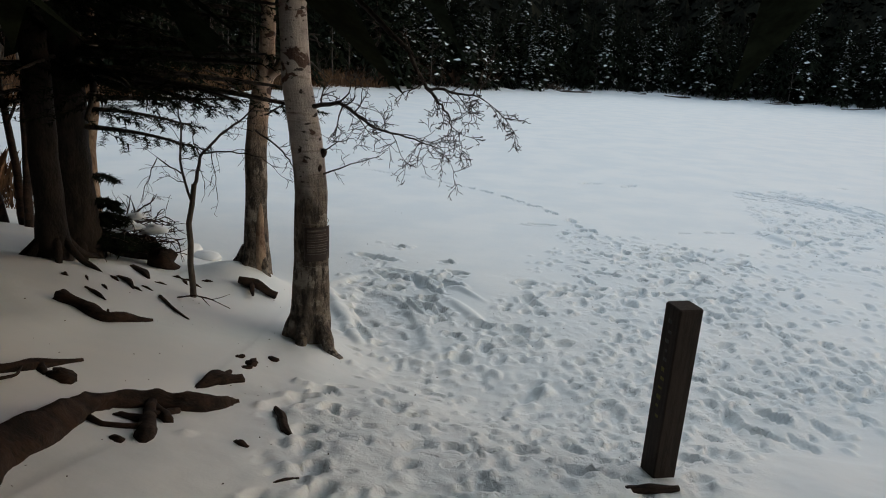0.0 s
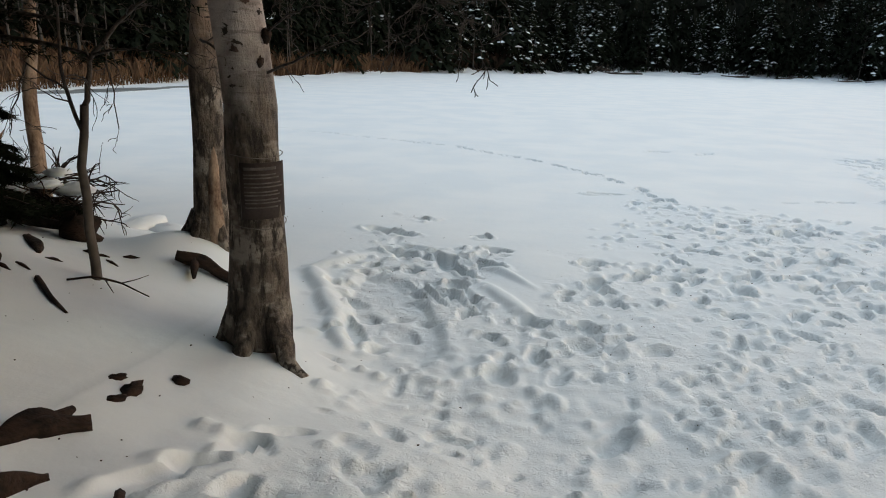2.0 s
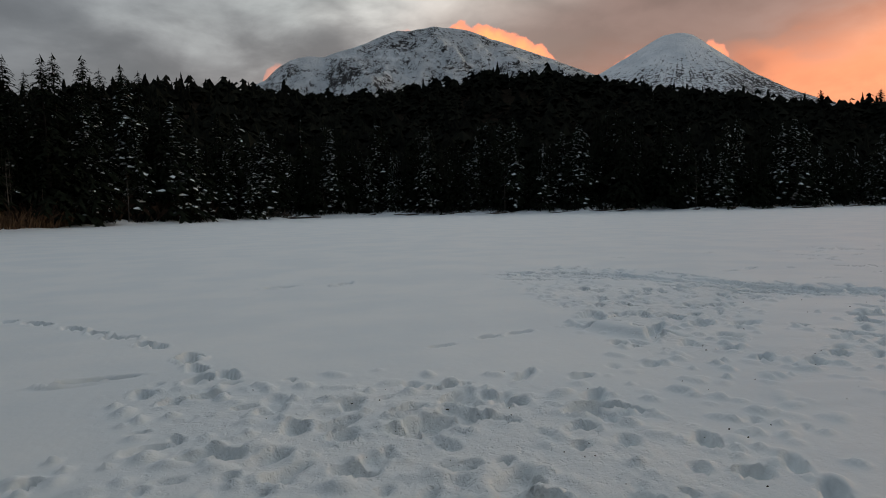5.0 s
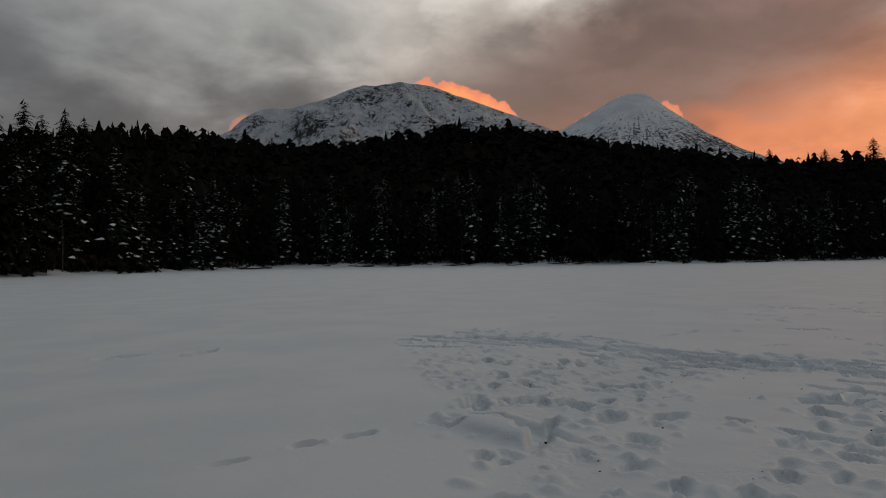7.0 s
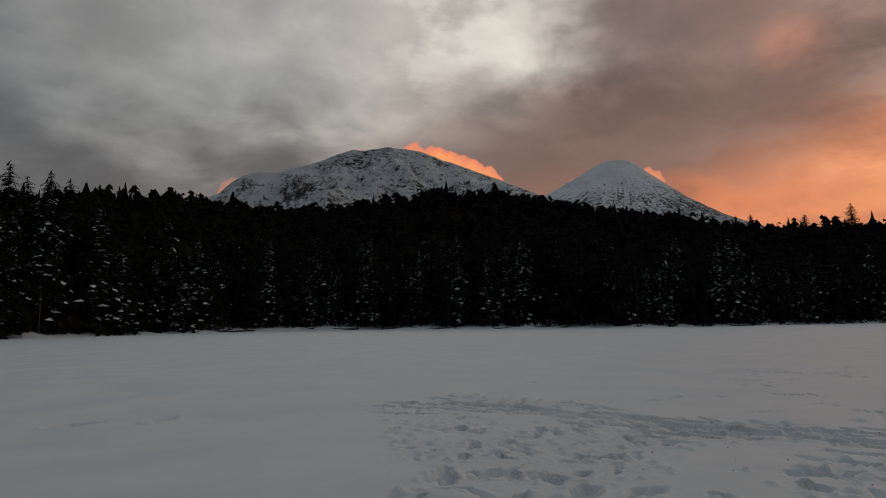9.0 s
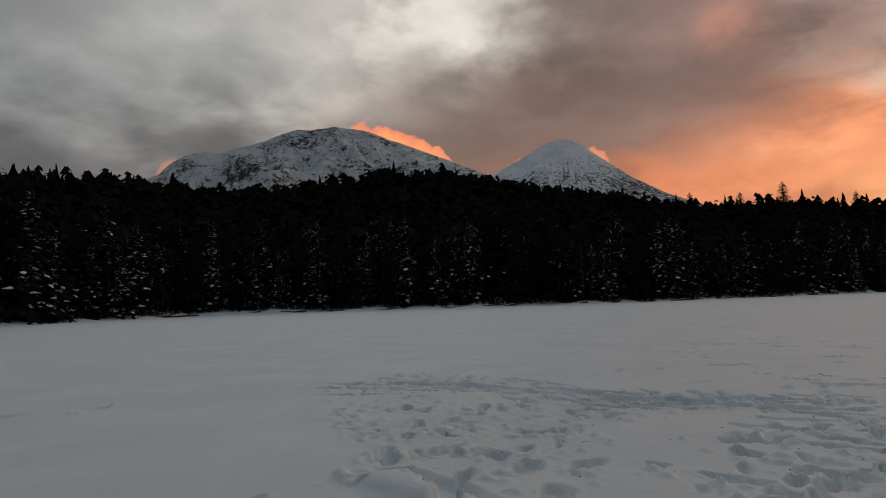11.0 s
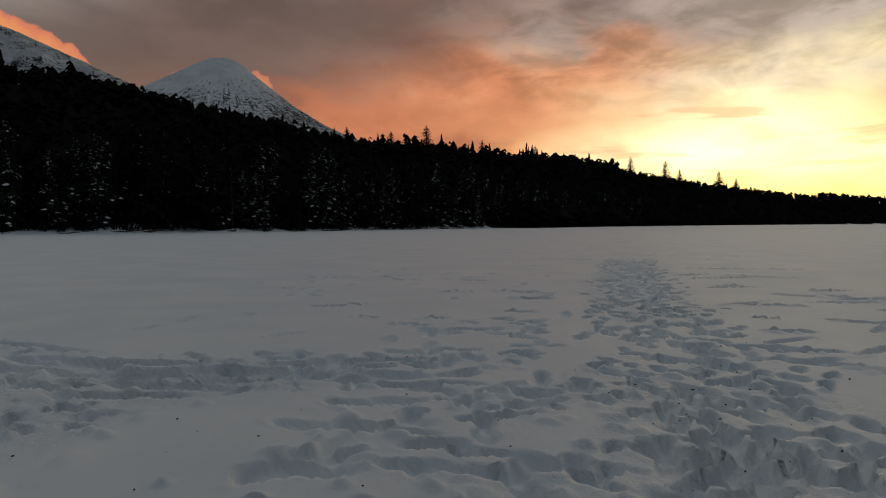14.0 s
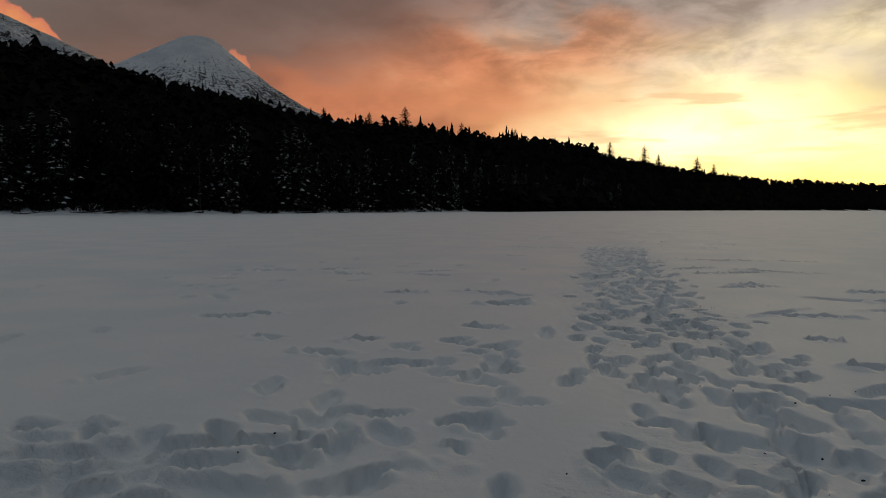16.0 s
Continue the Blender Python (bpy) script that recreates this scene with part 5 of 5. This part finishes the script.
def build_bank_conifers():
    trees = (((-5.26, 8.45), 0.17, 15.0, "grey-barked spruce trunk on the snowy bank", 1), ((-5.42, 9.3), 0.28, 18.0, "large dark old spruce with spreading roots and low boughs", 2))
    for (x, y), r, h, label, seed in trees:
        at = lies(x, y, -0.12)
        ob = thing("conifer", at, label, "conifer tree")
        rng = random.Random(seed)
        trunk = part("trunk", trunk_shape([(0, 0, 0), (0, 0, 0.3), (0.01, 0, 0.8), (0.02, 0, 2.0), (0.05, 0, 4.5), (0.05, 0, 9.0), (0, 0, h)], [r * 1.45, r * 1.25, r * 1.08, r, r * 0.92, r * 0.65, 0.02], 20, seed + 5), BARK, ob)
        for i in range(6):
            a = i * 1.05 + rng.uniform(-0.3, 0.3)
            part("root", root_shape((r * 0.9 * math.cos(a), r * 0.9 * math.sin(a), 0.42), a, rng.uniform(0.45, 0.8), r * 0.36, seed * 10 + i, 0.42), BARK, trunk)
        crown, wood = Shape(), Shape()
        # crown starts above the view, thickened to shade the bank
        for k in range(1500):
            z = 5.6 + (h - 6.1) * rng.random() ** 1.5
            frond(crown, wood, Vector((0, 0, z)), rng.uniform(0, 6.3), (h - z) * 0.36 + 0.8, rng.uniform(-0.05, 0.2), rng, 6, False)
        part("crown", crown, NEEDLES, ob, smooth=False)
        if seed == 2:
            boughs = []
            for turn, z, le, dr in ((0.1, 2.3, 1.5, 0.12), (-0.15, 2.05, 1.7, 0.10), (0.35, 2.45, 2.0, -0.02), (-0.4, 2.7, 2.3, 0.0), (0.4, 1.35, 0.32, 0.3), (0.2, 1.0, 0.36, 0.25), (0.5, 0.75, 0.42, 0.25),
                                    (0.1, 0.42, 0.6, 0.25), (0.3, 0.38, 0.7, 0.25), (0.5, 0.30, 0.85, 0.12), (2.8, 2.4, 1.6, 0.2), (3.6, 2.9, 1.8, 0.15), (-1.3, 3.0, 1.6, 0.1), (-0.9, 2.9, 1.9, 0.05), (4.4, 2.6, 1.5, 0.2), (-0.7, 3.5, 2.6, 0.05), (-1.1, 3.8, 2.8, 0.1), (-0.3, 3.7, 2.8, 0.05), (0.2, 3.9, 3.0, 0.08), (-1.6, 3.6, 2.4, 0.1), (-2.1, 3.4, 2.2, 0.1),
                                    (-0.9, 4.3, 3.0, 0.1), (-0.5, 4.5, 3.2, 0.12), (0.0, 4.4, 3.2, 0.1), (-1.4, 4.4, 2.8, 0.1), (-1.9, 4.2, 2.6, 0.1), (2.6, 3.6, 2.2, 0.1), (3.3, 3.9, 2.2, 0.1)):
                boughs.append((Vector((r * 0.8 * math.cos(turn), r * 0.8 * math.sin(turn), z)), turn, le, dr))
            # the dark curtain of boughs over the bank, and those that droop to the snow
            for k in range(17):
                boughs.append((Vector((r * 0.6, 0, rng.uniform(2.7, 4.4))), rng.uniform(-1.25, 0.45), rng.uniform(1.8, 3.5), rng.uniform(-0.04, 0.12)))
            for k in range(6):
                boughs.append((Vector((r * 0.7, 0.1, rng.uniform(0.3, 1.3))), rng.uniform(-0.2, 0.9), rng.uniform(0.2, 0.4), rng.uniform(0.25, 0.5)))
            for base, turn, le, dr in boughs:
                crown, wood = Shape(), Shape()
                needle_bough(crown, wood, base, turn, le, dr, rng)
                bough = part("bough", wood, TWIG, ob)
                tagged(part("needles", crown, NEEDLES, bough, "dark green needles", smooth=False), kind="stuff")
    # spruces added round the head of the bank, mostly unseen, to shade it
    made = build_conifer(7, 17.0, "tall spruce added behind the bank to shade it", 0.0, 0.36, 13, spread=0.27, bare=0.27)
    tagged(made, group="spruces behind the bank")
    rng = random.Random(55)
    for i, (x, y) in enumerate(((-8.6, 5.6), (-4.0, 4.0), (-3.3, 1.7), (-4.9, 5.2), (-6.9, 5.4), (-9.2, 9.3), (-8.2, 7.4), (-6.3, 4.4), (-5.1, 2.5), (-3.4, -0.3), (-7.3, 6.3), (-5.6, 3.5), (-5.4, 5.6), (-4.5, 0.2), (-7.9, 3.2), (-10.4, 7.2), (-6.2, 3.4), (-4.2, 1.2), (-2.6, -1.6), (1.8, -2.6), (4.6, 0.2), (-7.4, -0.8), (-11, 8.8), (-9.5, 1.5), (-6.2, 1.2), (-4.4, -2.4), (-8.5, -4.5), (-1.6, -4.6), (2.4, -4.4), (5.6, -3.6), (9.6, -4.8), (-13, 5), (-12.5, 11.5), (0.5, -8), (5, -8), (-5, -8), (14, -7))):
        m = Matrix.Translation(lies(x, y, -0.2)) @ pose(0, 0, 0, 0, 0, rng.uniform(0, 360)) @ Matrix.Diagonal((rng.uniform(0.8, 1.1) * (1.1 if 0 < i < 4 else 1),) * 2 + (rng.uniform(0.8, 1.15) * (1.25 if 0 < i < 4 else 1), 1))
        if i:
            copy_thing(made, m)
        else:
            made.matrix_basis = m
    # slimmer unseen ones, clad almost to the ground, added to darken the bank
    low = build_conifer(9, 13.0, "slim spruce clad to the ground, added behind the bank to shade it", 0.0, 0.38, 10, spread=0.18, bare=0.05)
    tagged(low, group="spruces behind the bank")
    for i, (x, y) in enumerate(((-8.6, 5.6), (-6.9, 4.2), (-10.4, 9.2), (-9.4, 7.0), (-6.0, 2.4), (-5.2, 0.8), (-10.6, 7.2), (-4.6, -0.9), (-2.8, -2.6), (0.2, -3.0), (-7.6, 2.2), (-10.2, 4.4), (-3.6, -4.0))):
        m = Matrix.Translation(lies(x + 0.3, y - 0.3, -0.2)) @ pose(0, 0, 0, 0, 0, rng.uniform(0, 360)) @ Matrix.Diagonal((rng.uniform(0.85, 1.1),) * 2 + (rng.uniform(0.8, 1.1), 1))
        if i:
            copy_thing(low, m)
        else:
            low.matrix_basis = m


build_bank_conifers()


# ---------------------------------------------------------------- notice and post
def build_notice():
    """A printed sheet bent round the birch, tied on with cord."""
    c, r = Vector((-1.60, 7.80, 0)), 0.216
    at = (c.x, c.y, 1.42)
    ob = thing("notice", at, "brown printed notice with faded lines tied round a birch trunk", "notice")

    def bent(a0, a1, z0, z1, rad, thick):
        s = Shape()
        n = 12
        for i in range(n + 1):
            a = a0 + (a1 - a0) * i / n
            for rr in (rad, rad + thick):
                for z in (z0, z1):
                    s.v.append((rr * math.cos(a), rr * math.sin(a), z))
        for i in range(n):
            q = i * 4
            s.f += [(q + 2, q + 6, q + 7, q + 3), (q, q + 1, q + 5, q + 4), (q + 1, q + 3, q + 7, q + 5), (q, q + 4, q + 6, q + 2)]
        s.f += [(0, 2, 3, 1), (n * 4, n * 4 + 1, n * 4 + 3, n * 4 + 2)]
        return s

    a0, a1 = radians(-102), radians(-4)
    sheet = part("sheet", bent(a0, a1, 0.02, 0.45, r, 0.006), BOARD, ob)
    part("border", bent(a0 - 0.03, a0, 0.02, 0.45, r, 0.007), PALE_BAR, sheet, "pale edge of the sheet")
    rng = random.Random(6)
    for i, z in enumerate((0.395, 0.355, 0.33, 0.29, 0.262, 0.225, 0.20, 0.165, 0.14, 0.105)):
        part("printed_line", bent(a0 + 0.14, a1 - 0.15 - rng.uniform(0, 0.35), z, z + (0.022 if i == 0 else 0.011), r + 0.0062, 0.0015), PALE_BAR, sheet)
    for z in (-0.05, 0.49):
        s = Shape()
        rr = 0.214 if z < 0 else 0.206
        s.tube([(rr * math.cos(t), rr * math.sin(t), z + 0.012 * math.sin(2 * t)) for t in [2 * math.pi * k / 28 for k in range(29)]], [0.0035] * 29, 5)
        part("cord", s, CORD, ob, "pale cord tied round the trunk")


build_notice()


def build_post():
    at = lies(2.02, 4.92, -0.15)
    top = 2.095 - at[2]
    ob = thing("marker_post", at, "square dark brown wooden marker post standing in the snow", "post")
    ob.rotation_euler = (0, 0, radians(14))
    s = Shape()
    w, c = 0.108, 0.012
    ring = [(-w + c, -w), (w - c, -w), (w, -w + c), (w, w - c), (w - c, w), (-w + c, w), (-w, w - c), (-w, -w + c)]
    for z, k in ((0, 1), (top - 0.012, 1), (top, 0.93)):
        s.v += [(x * k, y * k, z) for x, y in ring]
    for q in (0, 8):
        s.f += [(q + i, q + (i + 1) % 8, q + 8 + (i + 1) % 8, q + 8 + i) for i in range(8)]
    s.f.append(tuple(range(16, 24)))
    shaft = part("shaft", s, POST, ob, smooth=False)
    # painted signs down the face, as plain bars
    rng = random.Random(9)
    for i in range(11):
        z = top - 0.14 - i * 0.085
        s = Shape()
        s.box((-w - 0.002, -0.035 + rng.uniform(0, 0.03), z - rng.uniform(0.008, 0.022)), (-w + 0.002, 0.035 - rng.uniform(0, 0.03), z + rng.uniform(0.008, 0.022)))
        part("painted_mark", s, MARK if i < 5 else YELLOW, shaft, "faded grey painted mark" if i < 5 else "yellow painted mark", smooth=False)


build_post()


# ---------------------------------------------------------------- wood and stones on the snow
def fallen(points, radii, seed, label, forks=(), name="fallen_branch", category="branch"):
    """A dead branch half sunk in the snow; points are x, y and the height over the snow."""
    rng = random.Random(seed)
    at = lies(points[0][0], points[0][1])
    ob = thing(name, at, label, category, "dead wood on the bank")
    P = [Vector((x, y, level(x, y) + up)) - Vector(at) for x, y, up in points]
    pts, rad = [], []
    for i in range(len(P) - 1):
        for k in range(7):
            r = radii[i] + (radii[i + 1] - radii[i]) * k / 7
            pts.append(P[i].lerp(P[i + 1], k / 7) + Vector((rng.gauss(0, 0.05 * r), rng.gauss(0, 0.05 * r), rng.gauss(0, 0.04 * r) - 0.30 * r)))
            rad.append(r * rng.uniform(0.85, 1.15))
    pts.append(P[-1])
    rad.append(radii[-1])
    for _ in range(2):
        rad = [(rad[max(i - 1, 0)] + 2 * rad[i] + rad[min(i + 1, len(rad) - 1)]) / 4 for i in range(len(rad))]
        pts = [pts[0]] + [(pts[i - 1] + 2 * pts[i] + pts[i + 1]) / 4 for i in range(1, len(pts) - 1)] + [pts[-1]]
    s = Shape()
    s.tube(pts, rad, 16)
    ridges = [rng.uniform(-0.16, 0.16) for _ in range(16)]
    for q in range(len(s.v)):
        i, k = divmod(q, 16)
        c = pts[min(i, len(pts) - 1)]
        s.v[q] = tuple(c + (Vector(s.v[q]) - c) * (1 + ridges[k] + 0.10 * math.sin(0.7 * i + 1.9 * k) + rng.uniform(-0.03, 0.03)))
    stem = part("stem", s, DEADWOOD, ob)
    for fork in forks:
        q = Shape()
        if isinstance(fork[0], int):
            k, way, le, r = fork
            p, w = pts[min(k * 7 // 4, len(pts) - 1)], Vector(way).normalized()
            bent = [p, p + w * (le * 0.5) + Vector((0, 0, rng.uniform(-0.02, 0.03))), p + w * le]
            q.tube(bent, [r, r * 0.8, r * 0.35], 8, 0.08, rng)
        else:
            bent = [Vector((x, y, level(x, y) + up)) - Vector(at) for x, y, up, _ in fork]
            fine = [bent[i].lerp(bent[i + 1], t) + Vector((rng.gauss(0, 0.006), rng.gauss(0, 0.006), rng.gauss(0, 0.006))) for i in range(len(bent) - 1) for t in (0, 0.5)] + [bent[-1]]
            thick = [fork[i // 2][3] if i % 2 == 0 else (fork[i // 2][3] + fork[i // 2 + 1][3]) / 2 for i in range(len(fine))]
            q.tube(fine, thick, 10, 0.08, rng)
        part("side_branch", q, DEADWOOD, stem)
    return ob


fallen([(-2.42, 2.75, 0.0), (-2.60, 3.3, 0.05), (-2.60, 3.72, 0.06), (-2.64, 4.1, 0.07), (-2.68, 4.44, 0.07), (-2.62, 4.68, 0.07), (-2.43, 4.88, 0.06), (-2.24, 4.96, 0.05), (-2.04, 5.05, 0.04), (-1.9, 5.28, 0.03), (-1.81, 5.42, 0.0)],
       [0.16, 0.15, 0.14, 0.115, 0.085, 0.075, 0.075, 0.09, 0.115, 0.075, 0.02], 1, "thick rotten brown branch half buried in snow",
       (((-2.36, 4.86, 0.03, 0.05), (-2.26, 4.6, 0.02, 0.055), (-2.16, 4.36, 0.02, 0.07), (-2.09, 4.14, 0.0, 0.075), (-2.06, 4.05, -0.02, 0.03)),
        ((-2.56, 4.28, 0.01, 0.03), (-2.42, 4.2, 0.015, 0.022), (-2.28, 4.26, 0.015, 0.022), (-2.17, 4.36, 0.02, 0.035)),
        ((-2.50, 4.52, 0.0, 0.012), (-2.39, 4.52, 0.02, 0.03), (-2.24, 4.48, 0.02, 0.045)),
        ((-2.26, 4.58, 0.02, 0.04), (-2.21, 4.70, 0.02, 0.035), (-2.13, 4.85, 0.02, 0.03)),
        ((-2.33, 4.83, 0.02, 0.04), (-2.18, 4.69, 0.01, 0.055), (-2.09, 4.56, 0.0, 0.04))))
fallen([(-4.35, 6.95, 0.05), (-4.0, 6.82, 0.05), (-3.68, 6.66, 0.04), (-3.5, 6.85, 0.04), (-3.36, 7.1, 0.01)], [0.085, 0.075, 0.075, 0.07, 0.02], 2, "dark rotten branch lying on the snow", ((9, (-0.4, 0.8, 0.3), 0.18, 0.03),))
fallen([(-3.5, 4.6, 0.0), (-3.4, 4.93, 0.02), (-3.26, 5.45, 0.0)], [0.05, 0.06, 0.02], 3, "bark-brown branch showing through the snow", ((5, (0.6, -0.6, 0.0), 0.2, 0.06),))
fallen([(-3.23, 4.05, 0.02), (-3.33, 4.29, 0.06), (-3.25, 4.55, 0.07), (-3.43, 4.9, 0.03)], [0.018, 0.015, 0.012, 0.006], 13, "bent dark twig standing out of the snow")
fallen([(-2.26, 5.5, -0.02), (-2.17, 5.8, 0.03), (-1.93, 5.95, 0.0)], [0.02, 0.10, 0.06], 4, "dark broken bark lying in the snow", ((5, (0.2, 0.8, 0.0), 0.22, 0.06),))
fallen([(-1.45, 5.4, 0.0), (-1.34, 5.18, 0.03), (-1.24, 4.88, 0.02), (-1.1, 4.68, 0.0)], [0.02, 0.038, 0.034, 0.015], 5, "dark crooked wood in a hollow of the snow")
fallen([(-2.95, 9.05, 0.10), (-2.7, 9.1, 0.12), (-2.4, 9.1, 0.06)], [0.05, 0.07, 0.05], 6, "dark forked root sticking out of the snow", ((3, (0.3, -0.8, -0.3), 0.30, 0.05),))
fallen([(-3.62, 7.92, 0.02), (-3.35, 7.68, 0.02), (-3.07, 7.46, 0.0)], [0.022, 0.02, 0.01], 7, "thin dark stick lying on the snow")
fallen([(-3.45, 8.05, 0.02), (-3.25, 8.12, 0.10), (-3.05, 8.2, 0.08), (-2.8, 8.2, 0.02)], [0.012, 0.011, 0.009, 0.006], 8, "thin bent twig at the foot of a sapling", ((6, (0.6, -0.6, -0.2), 0.25, 0.007), (8, (0.7, 0.2, 0.2), 0.25, 0.006)))
fallen([(-4.5, 9.0, 0.0), (-4.2, 8.75, 0.03), (-4.05, 8.55, 0.0)], [0.04, 0.06, 0.02], 9, "short dark bark strip in the snow")
fallen([(-4.3, 8.2, 0.0), (-4.1, 8.1, 0.03), (-3.95, 7.9, 0.0)], [0.02, 0.04, 0.01], 10, "short dark bark strip in the snow")
fallen([(-4.35, 7.5, 0.0), (-4.15, 7.4, 0.02), (-4.0, 7.3, 0.0)], [0.015, 0.03, 0.01], 15, "small dark bark piece in the snow")
scraps = random.Random(91)
for i in range(12):
    x, y, turn, le = scraps.uniform(-4.9, -3.3), scraps.uniform(7.4, 9.3), scraps.uniform(-1.0, 0.2), scraps.uniform(0.08, 0.2)
    fallen([(x, y, 0.0), (x + le * 0.5 * math.cos(turn), y + le * 0.5 * math.sin(turn), 0.01), (x + le * math.cos(turn), y + le * math.sin(turn), 0.0)], [0.01, scraps.uniform(0.015, 0.035), 0.006], 200 + i, "small dark bark piece in the snow")
fallen([(-1.52, 4.45, 0.0), (-1.47, 4.41, 0.02), (-1.40, 4.38, 0.0)], [0.02, 0.03, 0.015], 11, "small dark wood chip on the snow")
fallen([(-1.06, 3.84, 0.0), (-1.0, 3.9, 0.015), (-0.92, 4.0, 0.0)], [0.008, 0.012, 0.006], 12, "thin stick on the trodden snow")
fallen([(1.62, 4.5, 0.0), (1.82, 4.52, 0.03), (2.07, 4.56, 0.02)], [0.03, 0.04, 0.03], 14, "dark wood scrap at the foot of the post")


fallen([(13.28, 14.37, -0.07), (13.36, 14.33, -0.065), (13.45, 14.29, -0.07)], [0.012, 0.026, 0.01], 21, "dark scrap of bark trodden into the snow")
fallen([(8.86, 15.38, -0.04), (8.93, 15.45, -0.03), (9.02, 15.48, -0.035)], [0.010, 0.022, 0.008], 22, "dark scrap of bark trodden into the snow")


def stone(x, y, size, seed, label="dark bare stone showing through the snow", mat=None):
    rng = random.Random(seed)
    s = Shape()
    s.blob((0, 0, 0), size, rng, 0.30 if mat is None else 0.12, 6, 11, rng.uniform(0, 3))
    single("stone", s, mat or DEADWOOD, lies(x, y, size[2] * 0.2), label, "stone", "stones on the bank")


for i, (x, y, w) in enumerate(((-2.17, 6.6, 0.05), (-2.0, 6.48, 0.09), (-2.0, 6.3, 0.05), (-1.85, 6.8, 0.06), (-3.15, 4.9, 0.13), (-2.22, 4.02, 0.05))):
    stone(x, y, (w * 1.25, w * 0.8, w * 0.4), 100 + i)
stone(-4.3, 9.55, (0.26, 0.2, 0.24), 110, "weathered brown boulder with snow beside it")
stone(-4.5, 11.9, (0.38, 0.26, 0.09), 111, "rounded snow-covered stone at the lake edge", SNOW)
stone(-5.0, 12.0, (0.6, 0.3, 0.11), 112, "rounded snow-covered stone at the lake edge", SNOW)


def build_brush_pile():
    rng = random.Random(44)
    at = lies(-5.35, 10.3)
    ob = thing("brush_pile", at, "heap of dark cut branches capped with snow", "brush pile")
    for i in range(44):
        a, s = rng.uniform(-0.5, 0.7), Shape()
        o = Vector((rng.uniform(-1.0, 0.5), rng.uniform(-0.5, 0.5), rng.uniform(0.05, 0.45)))
        twigs(s, o, (math.cos(a), math.sin(a), rng.uniform(-0.15, 0.25)), rng.uniform(0.4, 0.85), rng.uniform(0.014, 0.032), 2, rng, 0.3, 0.12, 3)
        tagged(part("branch", s, DEADWOOD if i % 3 else TWIG, ob), kind="stuff")
    for i in range(12):
        s = Shape()
        s.blob((rng.uniform(-0.9, 0.9), rng.uniform(-0.5, 0.4), rng.uniform(0.32, 0.55)), (rng.uniform(0.15, 0.35), rng.uniform(0.08, 0.16), rng.uniform(0.04, 0.08)), rng, 0.2, 5, 9, rng.uniform(-0.5, 0.5))
        part("snow", s, SNOW, ob, "snow caught on the branches")
    s = Shape()
    s.blob((-0.2, 0.1, 0.0), (0.8, 0.45, 0.22), rng, 0.3, 6, 14)
    part("litter", s, SHADED_FLOOR, ob, "dark matted litter under the branches")


build_brush_pile()


def build_debris():
    """Bark crumbs and grit trodden into the snow."""
    rng = random.Random(77)
    s = Shape()
    pts = [(rng.uniform(-3.5, 16), rng.uniform(3, 17)) for _ in range(520)] + [(rng.uniform(-4.8, -0.9), rng.uniform(3, 9.2)) for _ in range(45)] + [(t * 30 + 12, 12 + t * 7 + rng.gauss(0, 0.6)) for t in (rng.random() for _ in range(120))]
    P = np.array(pts)
    keep = (ashore(P[:, 0], P[:, 1], BEACH) < 0.3) | (P[:, 0] < -1) | (P[:, 0] > 16)
    Z = ground(P[:, 0], P[:, 1])
    for (x, y), z, k in zip(pts, Z, keep):
        if k:
            w = rng.uniform(0.0025, 0.007) 
            s.blob((x, y, z + 0.0), (w * rng.uniform(1, 2.2), w, w), rng, 0.3, 3, 5, rng.uniform(0, 3))
    tagged(single("litter", s, DEADWOOD, (0, 0, 0), "small dark bark crumbs scattered on trodden snow", "litter", smooth=False), kind="stuff")


build_debris()


def build_ice():
    """Strips of bare ice near the reeds, where the wind has swept the snow off."""
    rng = random.Random(64)
    for x, y, turn, le, w in ((-22.6, 40.6, 1.16, 9.5, 3.2), (-20.4, 46.6, 1.2, 5.0, 1.6)):
        s, n = Shape(), 40
        for k in range(n):
            a = 2 * math.pi * k / n
            u, v = le / 2 * math.cos(a), w / 2 * math.sin(a) * abs(math.sin(a)) ** 0.3 * rng.uniform(0.6, 1.15)
            s.v.append((u * math.cos(turn) - v * math.sin(turn), u * math.sin(turn) + v * math.cos(turn), 0.0))
        s.v += [(px, py, -0.05) for px, py, _ in s.v]
        s.f.append(tuple(range(n)))
        s.f += [(k + n, (k + 1) % n + n, (k + 1) % n, k) for k in range(n)]
        high = max(level(x + px, y + py) for px, py, _ in s.v[:n:4])
        single("ice_patch", s, ICE, (x, y, min(high, 0.08) + 0.02), "strip of bare grey ice swept clear of snow", "ice patch", smooth=False)


build_ice()
